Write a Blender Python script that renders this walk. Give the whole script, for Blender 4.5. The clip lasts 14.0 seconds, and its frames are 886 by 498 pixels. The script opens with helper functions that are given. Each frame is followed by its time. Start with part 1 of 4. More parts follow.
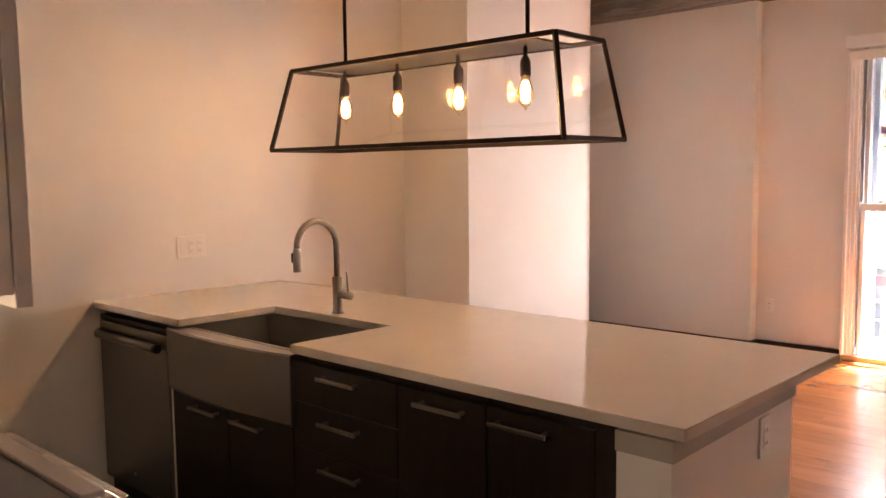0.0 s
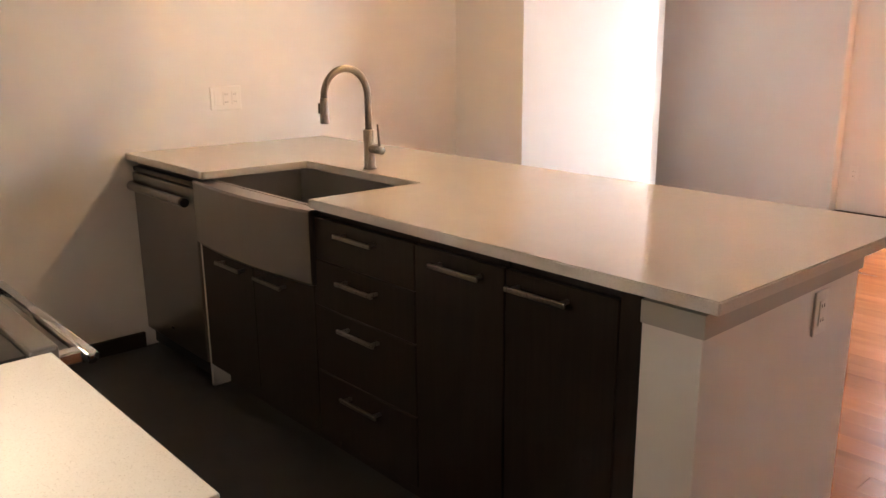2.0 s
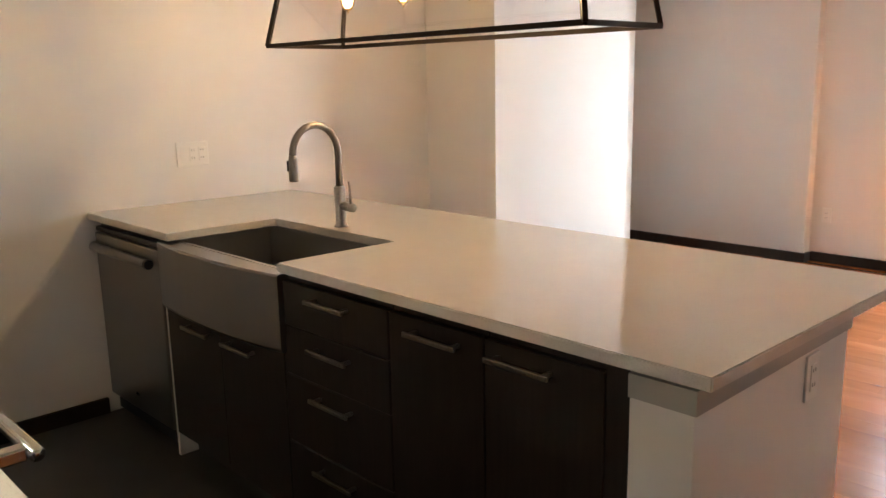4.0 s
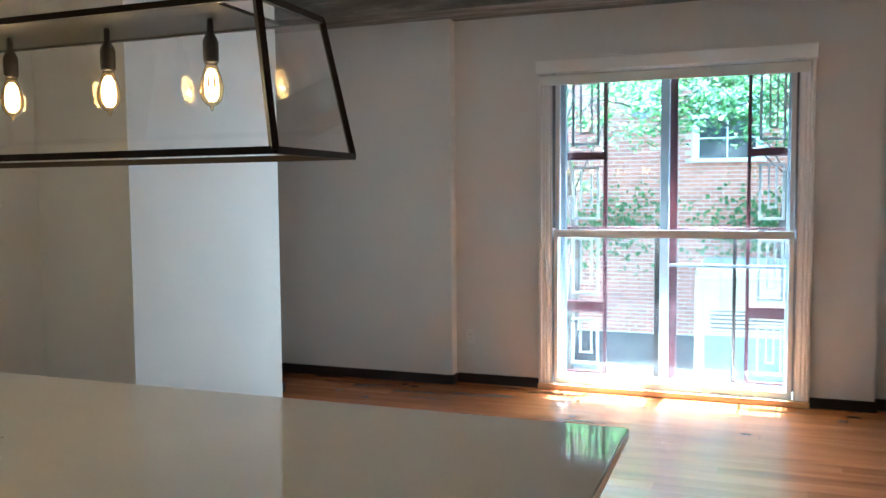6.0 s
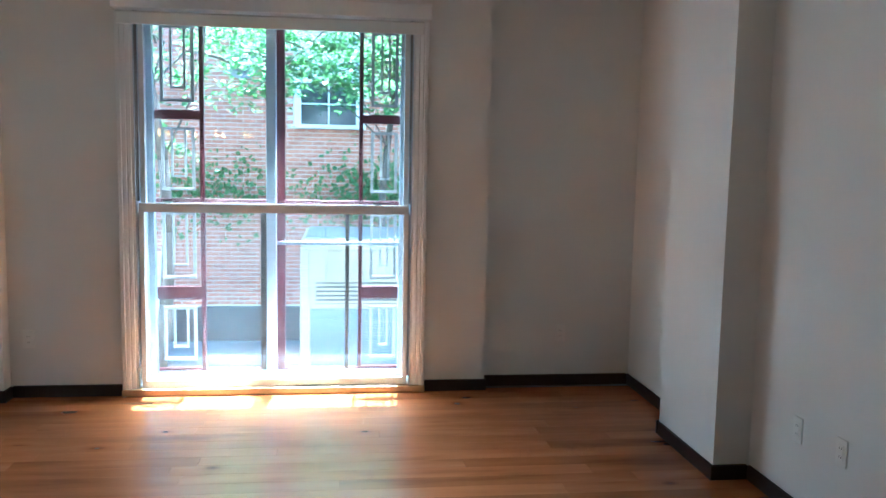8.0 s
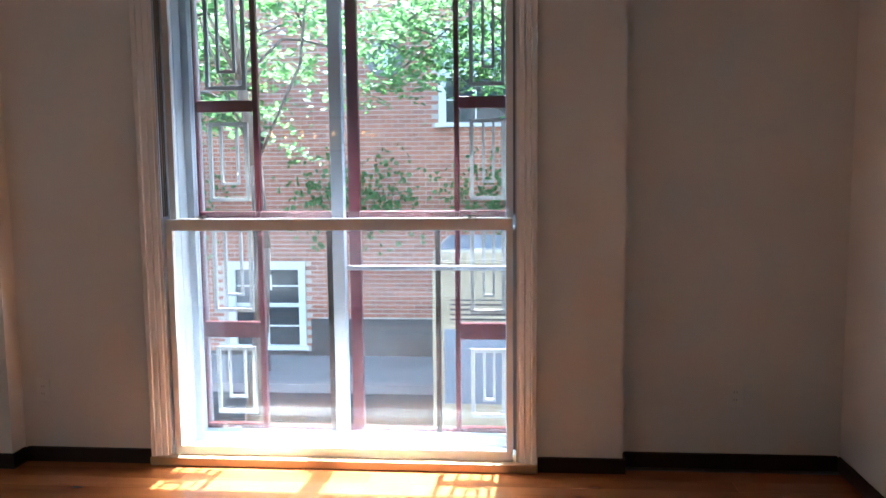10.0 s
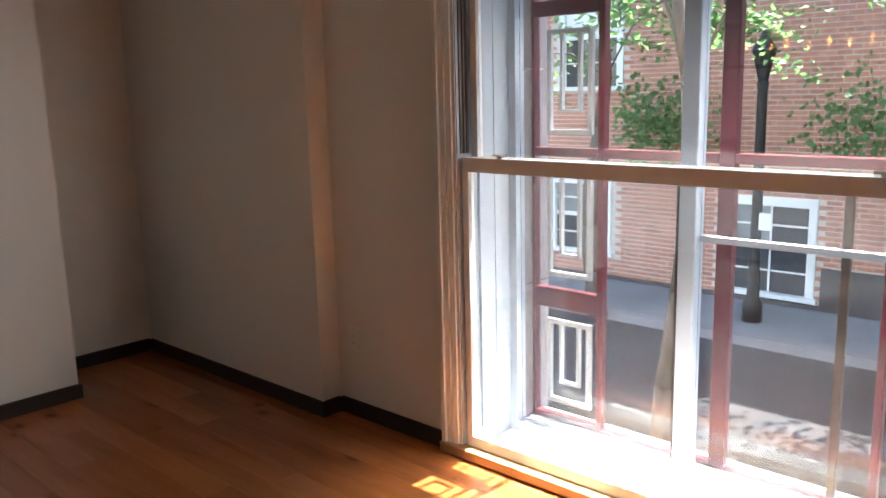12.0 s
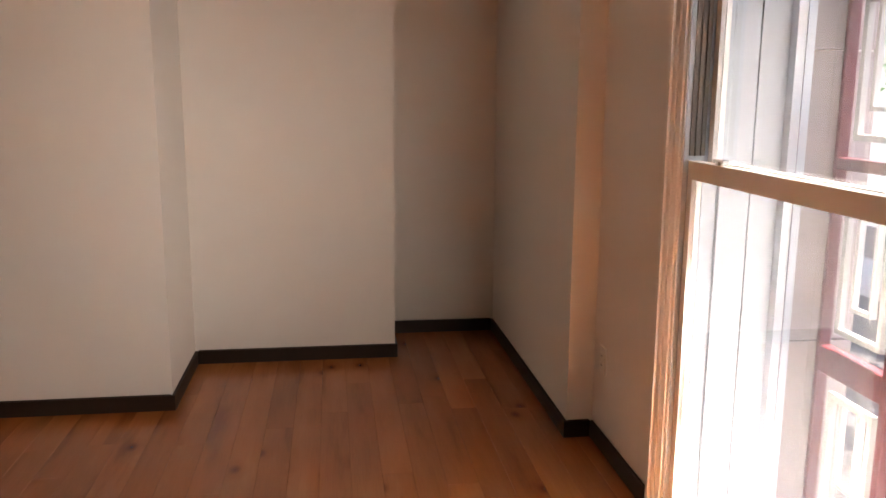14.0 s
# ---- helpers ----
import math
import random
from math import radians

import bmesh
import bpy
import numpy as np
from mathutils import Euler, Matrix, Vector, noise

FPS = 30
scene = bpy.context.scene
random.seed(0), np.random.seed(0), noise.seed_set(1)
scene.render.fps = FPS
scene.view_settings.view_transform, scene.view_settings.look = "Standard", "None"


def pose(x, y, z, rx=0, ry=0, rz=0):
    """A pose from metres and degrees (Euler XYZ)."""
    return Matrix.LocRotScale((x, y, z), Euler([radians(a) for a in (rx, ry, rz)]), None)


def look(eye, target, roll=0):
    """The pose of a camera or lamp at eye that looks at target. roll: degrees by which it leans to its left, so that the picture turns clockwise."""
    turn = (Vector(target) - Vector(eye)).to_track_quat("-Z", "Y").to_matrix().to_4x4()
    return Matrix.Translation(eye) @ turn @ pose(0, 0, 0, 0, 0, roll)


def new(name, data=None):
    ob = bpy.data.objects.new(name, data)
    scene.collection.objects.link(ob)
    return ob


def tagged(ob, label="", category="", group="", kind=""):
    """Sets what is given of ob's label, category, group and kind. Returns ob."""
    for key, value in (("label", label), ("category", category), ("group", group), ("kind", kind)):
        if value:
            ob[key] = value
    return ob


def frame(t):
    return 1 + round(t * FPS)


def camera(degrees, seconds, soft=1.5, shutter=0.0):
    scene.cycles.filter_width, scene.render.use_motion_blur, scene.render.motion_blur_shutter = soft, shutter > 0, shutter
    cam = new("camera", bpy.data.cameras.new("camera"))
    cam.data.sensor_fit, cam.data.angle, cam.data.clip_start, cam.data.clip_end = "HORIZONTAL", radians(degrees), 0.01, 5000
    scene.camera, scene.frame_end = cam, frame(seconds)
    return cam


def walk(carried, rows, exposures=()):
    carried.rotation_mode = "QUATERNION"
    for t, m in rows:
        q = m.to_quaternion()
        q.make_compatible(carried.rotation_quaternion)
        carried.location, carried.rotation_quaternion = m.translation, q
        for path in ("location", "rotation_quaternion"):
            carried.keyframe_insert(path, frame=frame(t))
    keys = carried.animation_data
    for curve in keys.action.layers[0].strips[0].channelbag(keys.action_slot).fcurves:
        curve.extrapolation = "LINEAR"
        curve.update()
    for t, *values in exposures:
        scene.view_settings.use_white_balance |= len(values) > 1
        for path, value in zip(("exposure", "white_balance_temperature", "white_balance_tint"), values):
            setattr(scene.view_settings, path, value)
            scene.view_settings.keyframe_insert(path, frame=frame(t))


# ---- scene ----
cam = camera(56.8, 14.0)
PATH = [
    (0, (0.25, 0.636, 1.5), (-1.101, 2.099, 1.315), -0.7),
    (0.5, (0.188, 0.789, 1.488), (-1.214, 2.202, 1.285), -0.7),
    (1, (0.184, 0.858, 1.462), (-1.259, 2.208, 1.152), 0.4),
    (1.5, (0.195, 0.898, 1.431), (-1.26, 2.207, 1.019), 0.2),
    (2, (0.2, 0.902, 1.428), (-1.241, 2.194, 0.923), -0.5),
    (2.2, (0.2, 0.899, 1.425), (-1.23, 2.187, 0.882), -0.4),
    (4.3, (0.078, 0.992, 1.482), (-1.314, 2.388, 1.142), -1.5),
    (4.5, (0.017, 1.002, 1.49), (-1.309, 2.475, 1.224), -1.7),
    (5, (-0.104, 1.023, 1.514), (-1.254, 2.651, 1.36), -1.5),
    (5.5, (-0.198, 1.131, 1.516), (-1.144, 2.889, 1.393), -0.9),
    (6, (-0.289, 1.283, 1.512), (-0.98, 3.155, 1.376), -0.5),
    (6.5, (-0.406, 1.464, 1.521), (-0.775, 3.422, 1.352), -0.8),
    (7, (-0.46, 1.644, 1.526), (-0.538, 3.632, 1.328), -0.5),
    (7.5, (-0.468, 1.832, 1.533), (-0.317, 3.816, 1.33), 0.7),
    (7.7, (-0.454, 1.945, 1.534), (-0.202, 3.917, 1.321), 1.1),
    (9.8, (-0.003, 3.434, 1.508), (-0.057, 5.42, 1.28), -0.6),
    (10, (0.046, 3.583, 1.503), (-0.131, 5.564, 1.286), -0.6),
    (10.5, (0.164, 3.978, 1.508), (-0.357, 5.895, 1.272), -1.2),
    (11, (0.243, 4.364, 1.51), (-0.6, 6.157, 1.233), -1.9),
    (11.5, (0.334, 4.731, 1.52), (-0.803, 6.338, 1.168), -1.1),
    (12, (0.442, 5.068, 1.484), (-0.898, 6.503, 1.102), -1.5),
    (12.5, (0.607, 5.408, 1.421), (-1.038, 6.483, 1.048), -1.3),
    (13, (0.651, 5.756, 1.397), (-1.16, 6.505, 0.998), -1.9),
    (13.5, (0.666, 6.058, 1.414), (-1.24, 6.557, 1.069), -1.8),
    (14, (0.718, 6.36, 1.42), (-1.229, 6.623, 1.049), 0.3),
]
EXPOSURES = [(0, 5.13, 7050, 24), (1, 5.26, 6100, 13), (2, 5.56, 6050, 12), (4.5, 5.2, 5500, 1), (5.5, 4.66, 4950, -5), (6.5, 4.02, 4450, -14), (7.5, 3.98, 4450, -13), (10, 3.36, 5350, 5), (11, 3.02, 5850, 9), (12.5, 3.12, 6750, 12), (13.2, 3.42, 7250, 16), (14, 3.62, 7650, 19)]
walk(cam, [(t, look(eye, target, roll)) for t, eye, target, roll in PATH], EXPOSURES)
# ---- end of path ----

# ---- world, sun and lamps ----
SUN_WAY = Vector((-0.07, -1.0, -2.56)).normalized()
world = bpy.data.worlds.new("world")
scene.world = world
world.use_nodes = True
sky = world.node_tree.nodes.new("ShaderNodeTexSky")
sky.sky_type = "NISHITA"
sky.sun_disc = False
sky.sun_elevation = math.asin(-SUN_WAY.z)
sky.sun_rotation = math.atan2(-SUN_WAY.x, -SUN_WAY.y)
world.node_tree.nodes["Background"].inputs["Strength"].default_value = 0.15
world.node_tree.links.new(sky.outputs["Color"], world.node_tree.nodes["Background"].inputs["Color"])

sun_data = bpy.data.lights.new("sun", "SUN")
sun_data.energy, sun_data.angle, sun_data.color = 5.0, radians(0.5), (1.0, 0.95, 0.87)
sun = new("sun", sun_data)
sun.matrix_world = look((0, 20, 30), Vector((0, 20, 30)) + SUN_WAY)

# the sky's light, falling in through the upper half of the tall window
skylight_data = bpy.data.lights.new("window_skylight", "AREA")
skylight_data.shape, skylight_data.size, skylight_data.size_y = "RECTANGLE", 1.6, 0.95
skylight_data.energy, skylight_data.color, skylight_data.spread = 0.54, (0.94, 0.97, 0.99), radians(46)
skylight = new("window_skylight", skylight_data)
skylight.matrix_world = look((-0.825, 7.63, 1.76), (-0.625, 6.63, 1.76 - 0.84))

# added fill lamp just inside the window, brightens the left walls
side_data = bpy.data.lights.new("left_wall_fill", "AREA")
side_data.shape, side_data.size, side_data.size_y = "RECTANGLE", 0.5, 0.95
side_data.energy, side_data.color, side_data.spread = 0.32, (0.98, 0.97, 0.95), radians(70)
side_light = new("left_wall_fill", side_data)
side_light.matrix_world = look((-0.9, 7.38, 1.7), (-1.9, 6.58, 1.35))

BULB_POWER = 0.038


# ---- materials ----
def mat(name, color, rough=0.5, metal=0.0, spec=0.5):
    m = bpy.data.materials.new(name)
    m.use_nodes = True
    b = m.node_tree.nodes["Principled BSDF"]
    b.inputs["Base Color"].default_value = (*color, 1)
    b.inputs["Roughness"].default_value = rough
    b.inputs["Metallic"].default_value = metal
    b.inputs["Specular IOR Level"].default_value = spec
    return m


def node(m, kind, **values):
    n = m.node_tree.nodes.new(kind)
    for key, value in values.items():
        n.inputs[key.replace("_", " ")].default_value = value
    return n


def link(m, a, b):
    m.node_tree.links.new(a, b)


def bsdf(m):
    return m.node_tree.nodes["Principled BSDF"]


def coords(m, scale=(1, 1, 1), kind="Object"):
    tc = m.node_tree.nodes.new("ShaderNodeTexCoord")
    mp = m.node_tree.nodes.new("ShaderNodeMapping")
    mp.inputs["Scale"].default_value = scale
    link(m, tc.outputs[kind], mp.inputs["Vector"])
    return mp.outputs["Vector"]


def noise_tex(m, vec, scale, detail=4.0, rough=0.55):
    n = node(m, "ShaderNodeTexNoise", Scale=scale, Detail=detail, Roughness=rough)
    link(m, vec, n.inputs["Vector"])
    return n.outputs["Fac"]


def ramp(m, fac, stops):
    r = m.node_tree.nodes.new("ShaderNodeValToRGB")
    els = r.color_ramp.elements
    while len(els) < len(stops):
        els.new(0.5)
    for e, (p, c) in zip(els, stops):
        e.position, e.color = p, (*c, 1)
    link(m, fac, r.inputs["Fac"])
    return r.outputs["Color"]


def mixed(m, fac, a, b, kind="MIX"):
    n = m.node_tree.nodes.new("ShaderNodeMix")
    n.data_type, n.blend_type = "RGBA", kind
    for value, socket in ((fac, n.inputs[0]), (a, n.inputs[6]), (b, n.inputs[7])):
        if isinstance(value, (int, float)):
            socket.default_value = value
        elif isinstance(value, tuple):
            socket.default_value = (*value, 1)
        else:
            link(m, value, socket)
    return n.outputs[2]


def bump(m, height, strength, distance):
    n = node(m, "ShaderNodeBump", Strength=strength, Distance=distance)
    link(m, height, n.inputs["Height"])
    link(m, n.outputs["Normal"], bsdf(m).inputs["Normal"])


def rough_from(m, fac, lo, hi):
    n = node(m, "ShaderNodeMapRange", To_Min=lo, To_Max=hi)
    link(m, fac, n.inputs["Value"])
    link(m, n.outputs["Result"], bsdf(m).inputs["Roughness"])


def paint(name, color, rough=0.6, stain=0.05, grain=90.0, strength=0.08):
    """Rolled or brushed paint with faint stains and a fine orange-peel relief."""
    m = mat(name, color, rough, 0, 0.35)
    v = coords(m, kind="Object")
    big = noise_tex(m, v, 1.3, 3)
    dark = tuple(c * (1 - 2 * stain) for c in color)
    light = tuple(min(1, c * (1 + stain)) for c in color)
    link(m, ramp(m, big, [(0.3, dark), (0.7, light)]), bsdf(m).inputs["Base Color"])
    bump(m, noise_tex(m, v, grain, 3), strength, 0.002)
    return m


def glass(name, tint=(1, 1, 1), rough=0.0):
    m = mat(name, tint, rough)
    bsdf(m).inputs["Transmission Weight"].default_value = 1.0
    bsdf(m).inputs["IOR"].default_value = 1.45
    return m


def brushed(name, color, rough=0.3, along=(1, 60, 60)):
    m = mat(name, color, rough, 1.0)
    v = coords(m, along)
    n = noise_tex(m, v, 18, 3)
    rough_from(m, n, rough - 0.07, rough + 0.12)
    link(m, ramp(m, n, [(0.3, tuple(c * 0.86 for c in color)), (0.7, color)]), bsdf(m).inputs["Base Color"])
    bump(m, n, 0.05, 0.0006)
    return m


WALL = paint("wall_paint", (0.76, 0.735, 0.70), 0.62, 0.012)
CEIL = paint("ceiling_paint", (0.78, 0.76, 0.73), 0.8, 0.02)
TRIM = paint("trim_paint", (0.80, 0.79, 0.77), 0.5, 0.015, 60, 0.05)
BASE = paint("baseboard_stain", (0.028, 0.018, 0.013), 0.4, 0.12, 40, 0.05)
CABINET = mat("espresso_wood", (0.022, 0.014, 0.011), 0.42)
_v = coords(CABINET, (18, 18, 0.9))
_n = noise_tex(CABINET, _v, 4, 5)
link(CABINET, ramp(CABINET, _n, [(0.3, (0.008, 0.005, 0.004)), (0.7, (0.020, 0.0125, 0.0095))]), bsdf(CABINET).inputs["Base Color"])
bump(CABINET, _n, 0.08, 0.001)
# trim grey, with the shade under the countertop put into the colour
GREYTRIM = paint("shaded_trim_grey", (0.40, 0.385, 0.36), 0.55, 0.05, 50, 0.08)
SILLWOOD = paint("stained_sill", (0.46, 0.30, 0.15), 0.4, 0.1, 40, 0.1)
STEEL = brushed("brushed_steel", (0.34, 0.33, 0.32), 0.32, (1, 80, 80))
NICKEL = brushed("brushed_nickel", (0.42, 0.40, 0.375), 0.27, (60, 60, 1))
CHROME = mat("polished_steel", (0.62, 0.62, 0.62), 0.12, 1.0)
BLACKPLASTIC = mat("black_plastic", (0.012, 0.012, 0.013), 0.35)
BRONZE = brushed("dark_bronze", (0.055, 0.042, 0.034), 0.42, (30, 30, 30))
WHITEPLASTIC = mat("white_plastic", (0.78, 0.76, 0.72), 0.35)
DARKSLOT = mat("slot_dark", (0.16, 0.15, 0.14), 0.5)
GLASS = glass("clear_glass")
SINKSTEEL = brushed("sink_steel", (0.42, 0.41, 0.40), 0.38, (60, 60, 2))

QUARTZ = mat("white_quartz", (0.72, 0.69, 0.64), 0.09, 0, 0.5)
_v = coords(QUARTZ)
_f = noise_tex(QUARTZ, _v, 420, 2)
_g = noise_tex(QUARTZ, _v, 5, 4)
_c = ramp(QUARTZ, _f, [(0.28, (0.42, 0.385, 0.335)), (0.40, (0.63, 0.60, 0.555)), (0.62, (0.64, 0.61, 0.565)), (0.75, (0.72, 0.70, 0.66))])
link(QUARTZ, mixed(QUARTZ, 0.25, _c, ramp(QUARTZ, _g, [(0.3, (0.58, 0.55, 0.51)), (0.7, (0.66, 0.64, 0.60))])), bsdf(QUARTZ).inputs["Base Color"])
rough_from(QUARTZ, _g, 0.025, 0.06)

TILE = mat("charcoal_tile", (0.05, 0.047, 0.045), 0.5)
_v = coords(TILE)
_n = noise_tex(TILE, _v, 7, 5)
link(TILE, ramp(TILE, _n, [(0.3, (0.035, 0.032, 0.031)), (0.7, (0.062, 0.058, 0.055))]), bsdf(TILE).inputs["Base Color"])
bump(TILE, noise_tex(TILE, _v, 120, 3), 0.15, 0.001)
rough_from(TILE, _n, 0.38, 0.6)

OAK = mat("oak_plank", (0.36, 0.17, 0.07), 0.2)
_info = OAK.node_tree.nodes.new("ShaderNodeObjectInfo")
_geo = OAK.node_tree.nodes.new("ShaderNodeNewGeometry")
_tc = OAK.node_tree.nodes.new("ShaderNodeTexCoord")
_add = OAK.node_tree.nodes.new("ShaderNodeVectorMath")
_add.operation = "ADD"
_sc = OAK.node_tree.nodes.new("ShaderNodeVectorMath")
_sc.operation = "SCALE"
_comb = OAK.node_tree.nodes.new("ShaderNodeCombineXYZ")
_sum = OAK.node_tree.nodes.new("ShaderNodeMath")
_sum.operation = "ADD"
link(OAK, _info.outputs["Random"], _sum.inputs[0])
link(OAK, _geo.outputs["Random Per Island"], _sum.inputs[1])
for _axis in "XYZ":
    link(OAK, _sum.outputs[0], _comb.inputs[_axis])
link(OAK, _comb.outputs[0], _sc.inputs[0])
_sc.inputs["Scale"].default_value = 37.0
link(OAK, _tc.outputs["Object"], _add.inputs[0])
link(OAK, _sc.outputs[0], _add.inputs[1])
_map = OAK.node_tree.nodes.new("ShaderNodeMapping")
_map.inputs["Scale"].default_value = (0.7, 4.5, 1)
link(OAK, _add.outputs[0], _map.inputs["Vector"])
_grain = noise_tex(OAK, _map.outputs["Vector"], 2.0, 4, 0.5)
_map2 = OAK.node_tree.nodes.new("ShaderNodeMapping")
_map2.inputs["Scale"].default_value = (3, 90, 1)
link(OAK, _add.outputs[0], _map2.inputs["Vector"])
_fine = noise_tex(OAK, _map2.outputs["Vector"], 3, 3)
_wood = ramp(OAK, _grain, [(0.25, (0.215, 0.065, 0.018)), (0.42, (0.325, 0.108, 0.031)), (0.6, (0.365, 0.128, 0.038)), (0.8, (0.425, 0.168, 0.054))])
_pores = ramp(OAK, _fine, [(0.35, (0.90, 0.88, 0.86)), (0.55, (1.0, 1.0, 1.0))])
_frac = OAK.node_tree.nodes.new("ShaderNodeMath")
_frac.operation = "FRACT"
link(OAK, _sum.outputs[0], _frac.inputs[0])
_tone = ramp(OAK, _frac.outputs[0], [(0.0, (0.78, 0.70, 0.65)), (0.2, (0.91, 0.87, 0.85)), (0.7, (1.0, 1.0, 1.0)), (1.0, (1.15, 1.14, 1.10))])
_map3 = OAK.node_tree.nodes.new("ShaderNodeMapping")
_map3.inputs["Scale"].default_value = (1.0, 1.7, 1)
link(OAK, _add.outputs[0], _map3.inputs["Vector"])
_vor = OAK.node_tree.nodes.new("ShaderNodeTexVoronoi")
_vor.voronoi_dimensions = "2D"
_vor.inputs["Scale"].default_value = 0.85
link(OAK, _map3.outputs["Vector"], _vor.inputs["Vector"])
_knot = ramp(OAK, _vor.outputs["Distance"], [(0.0, (0.35, 0.25, 0.22)), (0.012, (0.5, 0.38, 0.34)), (0.04, (0.88, 0.80, 0.76)), (0.09, (1.0, 1.0, 1.0))])
_plain = mixed(OAK, 1.0, mixed(OAK, 0.7, _wood, _pores, "MULTIPLY"), _tone, "MULTIPLY")
link(OAK, mixed(OAK, 1.0, _plain, _knot, "MULTIPLY"), bsdf(OAK).inputs["Base Color"])
rough_from(OAK, _grain, 0.15, 0.27)
bump(OAK, _fine, 0.06, 0.0008)

CONCRETE = mat("rough_concrete", (0.2, 0.18, 0.16), 0.85)
_v = coords(CONCRETE)
_n = noise_tex(CONCRETE, coords(CONCRETE, (0.6, 4, 4)), 3, 6, 0.65)
link(CONCRETE, ramp(CONCRETE, _n, [(0.3, (0.11, 0.09, 0.075)), (0.52, (0.19, 0.165, 0.14)), (0.72, (0.36, 0.33, 0.29))]), bsdf(CONCRETE).inputs["Base Color"])
bump(CONCRETE, noise_tex(CONCRETE, _v, 25, 5), 0.6, 0.01)

BULBGLASS = glass("amber_glass", (1.0, 0.88, 0.64))
FILAMENT = mat("filament", (1, 0.6, 0.25))
bsdf(BULBGLASS).inputs["IOR"].default_value = 1.2
bsdf(FILAMENT).inputs["Emission Color"].default_value = (1.0, 0.55, 0.20, 1)
bsdf(FILAMENT).inputs["Emission Strength"].default_value = 1.45

MAROON = paint("maroon_paint", (0.085, 0.016, 0.022), 0.35, 0.1, 50, 0.06)
IRON = paint("grey_metal", (0.34, 0.34, 0.33), 0.35, 0.1, 60, 0.05)


VINYL = paint("cool_white_vinyl", (0.43, 0.48, 0.54), 0.4, 0.05, 30, 0.04)
TRACK = paint("grey_balance_track", (0.16, 0.145, 0.13), 0.45, 0.1, 40, 0.05)
SCREEN = mat("insect_screen", (0.45, 0.47, 0.50), 0.6)
_t = SCREEN.node_tree.nodes.new("ShaderNodeBsdfTransparent")
_m = SCREEN.node_tree.nodes.new("ShaderNodeMixShader")
_m.inputs["Fac"].default_value = 0.035
link(SCREEN, _t.outputs["BSDF"], _m.inputs[1])
link(SCREEN, bsdf(SCREEN).outputs["BSDF"], _m.inputs[2])
link(SCREEN, _m.outputs["Shader"], SCREEN.node_tree.nodes["Material Output"].inputs["Surface"])


# ---- building helpers ----
def box(bm, x0, x1, y0, y1, z0, z1):
    made = bmesh.ops.create_cube(bm, size=1.0, matrix=Matrix.LocRotScale(((x0 + x1) / 2, (y0 + y1) / 2, (z0 + z1) / 2), None, (x1 - x0, y1 - y0, z1 - z0)))
    return made["verts"]


def boxes(*rows):
    bm = bmesh.new()
    for row in rows:
        box(bm, *row)
    return bm


def rbox(x0, x1, y0, y1, z0, z1, r=0.003, seg=2):
    """A box with rounded edges."""
    bm = boxes((x0, x1, y0, y1, z0, z1))
    bmesh.ops.bevel(bm, geom=bm.edges[:], offset=r, segments=seg, affect="EDGES", profile=0.5)
    return bm


def rod(bm, a, b, r, seg=12, r2=None):
    a, b = Vector(a), Vector(b)
    turn = (b - a).to_track_quat("Z", "Y").to_matrix().to_4x4()
    bmesh.ops.create_cone(bm, cap_ends=True, segments=seg, radius1=r, radius2=r if r2 is None else r2, depth=(b - a).length, matrix=Matrix.Translation((a + b) / 2) @ turn)
    return bm


def bar(bm, a, b, w, h=None):
    """A square bar from a to b."""
    a, b = Vector(a), Vector(b)
    turn = (b - a).to_track_quat("Z", "Y").to_matrix().to_4x4()
    bmesh.ops.create_cube(bm, size=1.0, matrix=Matrix.Translation((a + b) / 2) @ turn @ Matrix.Diagonal((w, h or w, (b - a).length, 1)))
    return bm


def tube(bm, points, r, seg=12):
    """A round tube along points."""
    rings = []
    pts = [Vector(p) for p in points]
    side = None
    for i, p in enumerate(pts):
        d = (pts[min(i + 1, len(pts) - 1)] - pts[max(i - 1, 0)]).normalized()
        if side is None:
            side = d.orthogonal().normalized()
        side = (side - d * side.dot(d)).normalized()
        up = d.cross(side)
        rings.append([bm.verts.new(p + r * (math.cos(2 * math.pi * k / seg) * side + math.sin(2 * math.pi * k / seg) * up)) for k in range(seg)])
    for a, b in zip(rings, rings[1:]):
        for k in range(seg):
            bm.faces.new((a[k], a[(k + 1) % seg], b[(k + 1) % seg], b[k]))
    bm.faces.new(rings[0][::-1])
    bm.faces.new(rings[-1])
    return bm


def spin(profile, seg=24, at=(0, 0, 0)):
    """A turned shape from (radius, height) pairs."""
    bm = bmesh.new()
    rings = []
    for r, z in profile:
        rings.append([bm.verts.new((at[0] + r * math.cos(2 * math.pi * k / seg), at[1] + r * math.sin(2 * math.pi * k / seg), at[2] + z)) for k in range(seg)])
    for a, b in zip(rings, rings[1:]):
        for k in range(seg):
            bm.faces.new((a[k], a[(k + 1) % seg], b[(k + 1) % seg], b[k]))
    bm.faces.new(rings[0][::-1])
    bm.faces.new(rings[-1])
    return bm


def extrude_outline(outline, z0, z1):
    bm = bmesh.new()
    low = [bm.verts.new((x, y, z0)) for x, y in outline]
    top = [bm.verts.new((x, y, z1)) for x, y in outline]
    bm.faces.new(low[::-1])
    bm.faces.new(top)
    for k in range(len(low)):
        n = (k + 1) % len(low)
        bm.faces.new((low[k], low[n], top[n], top[k]))
    return bm


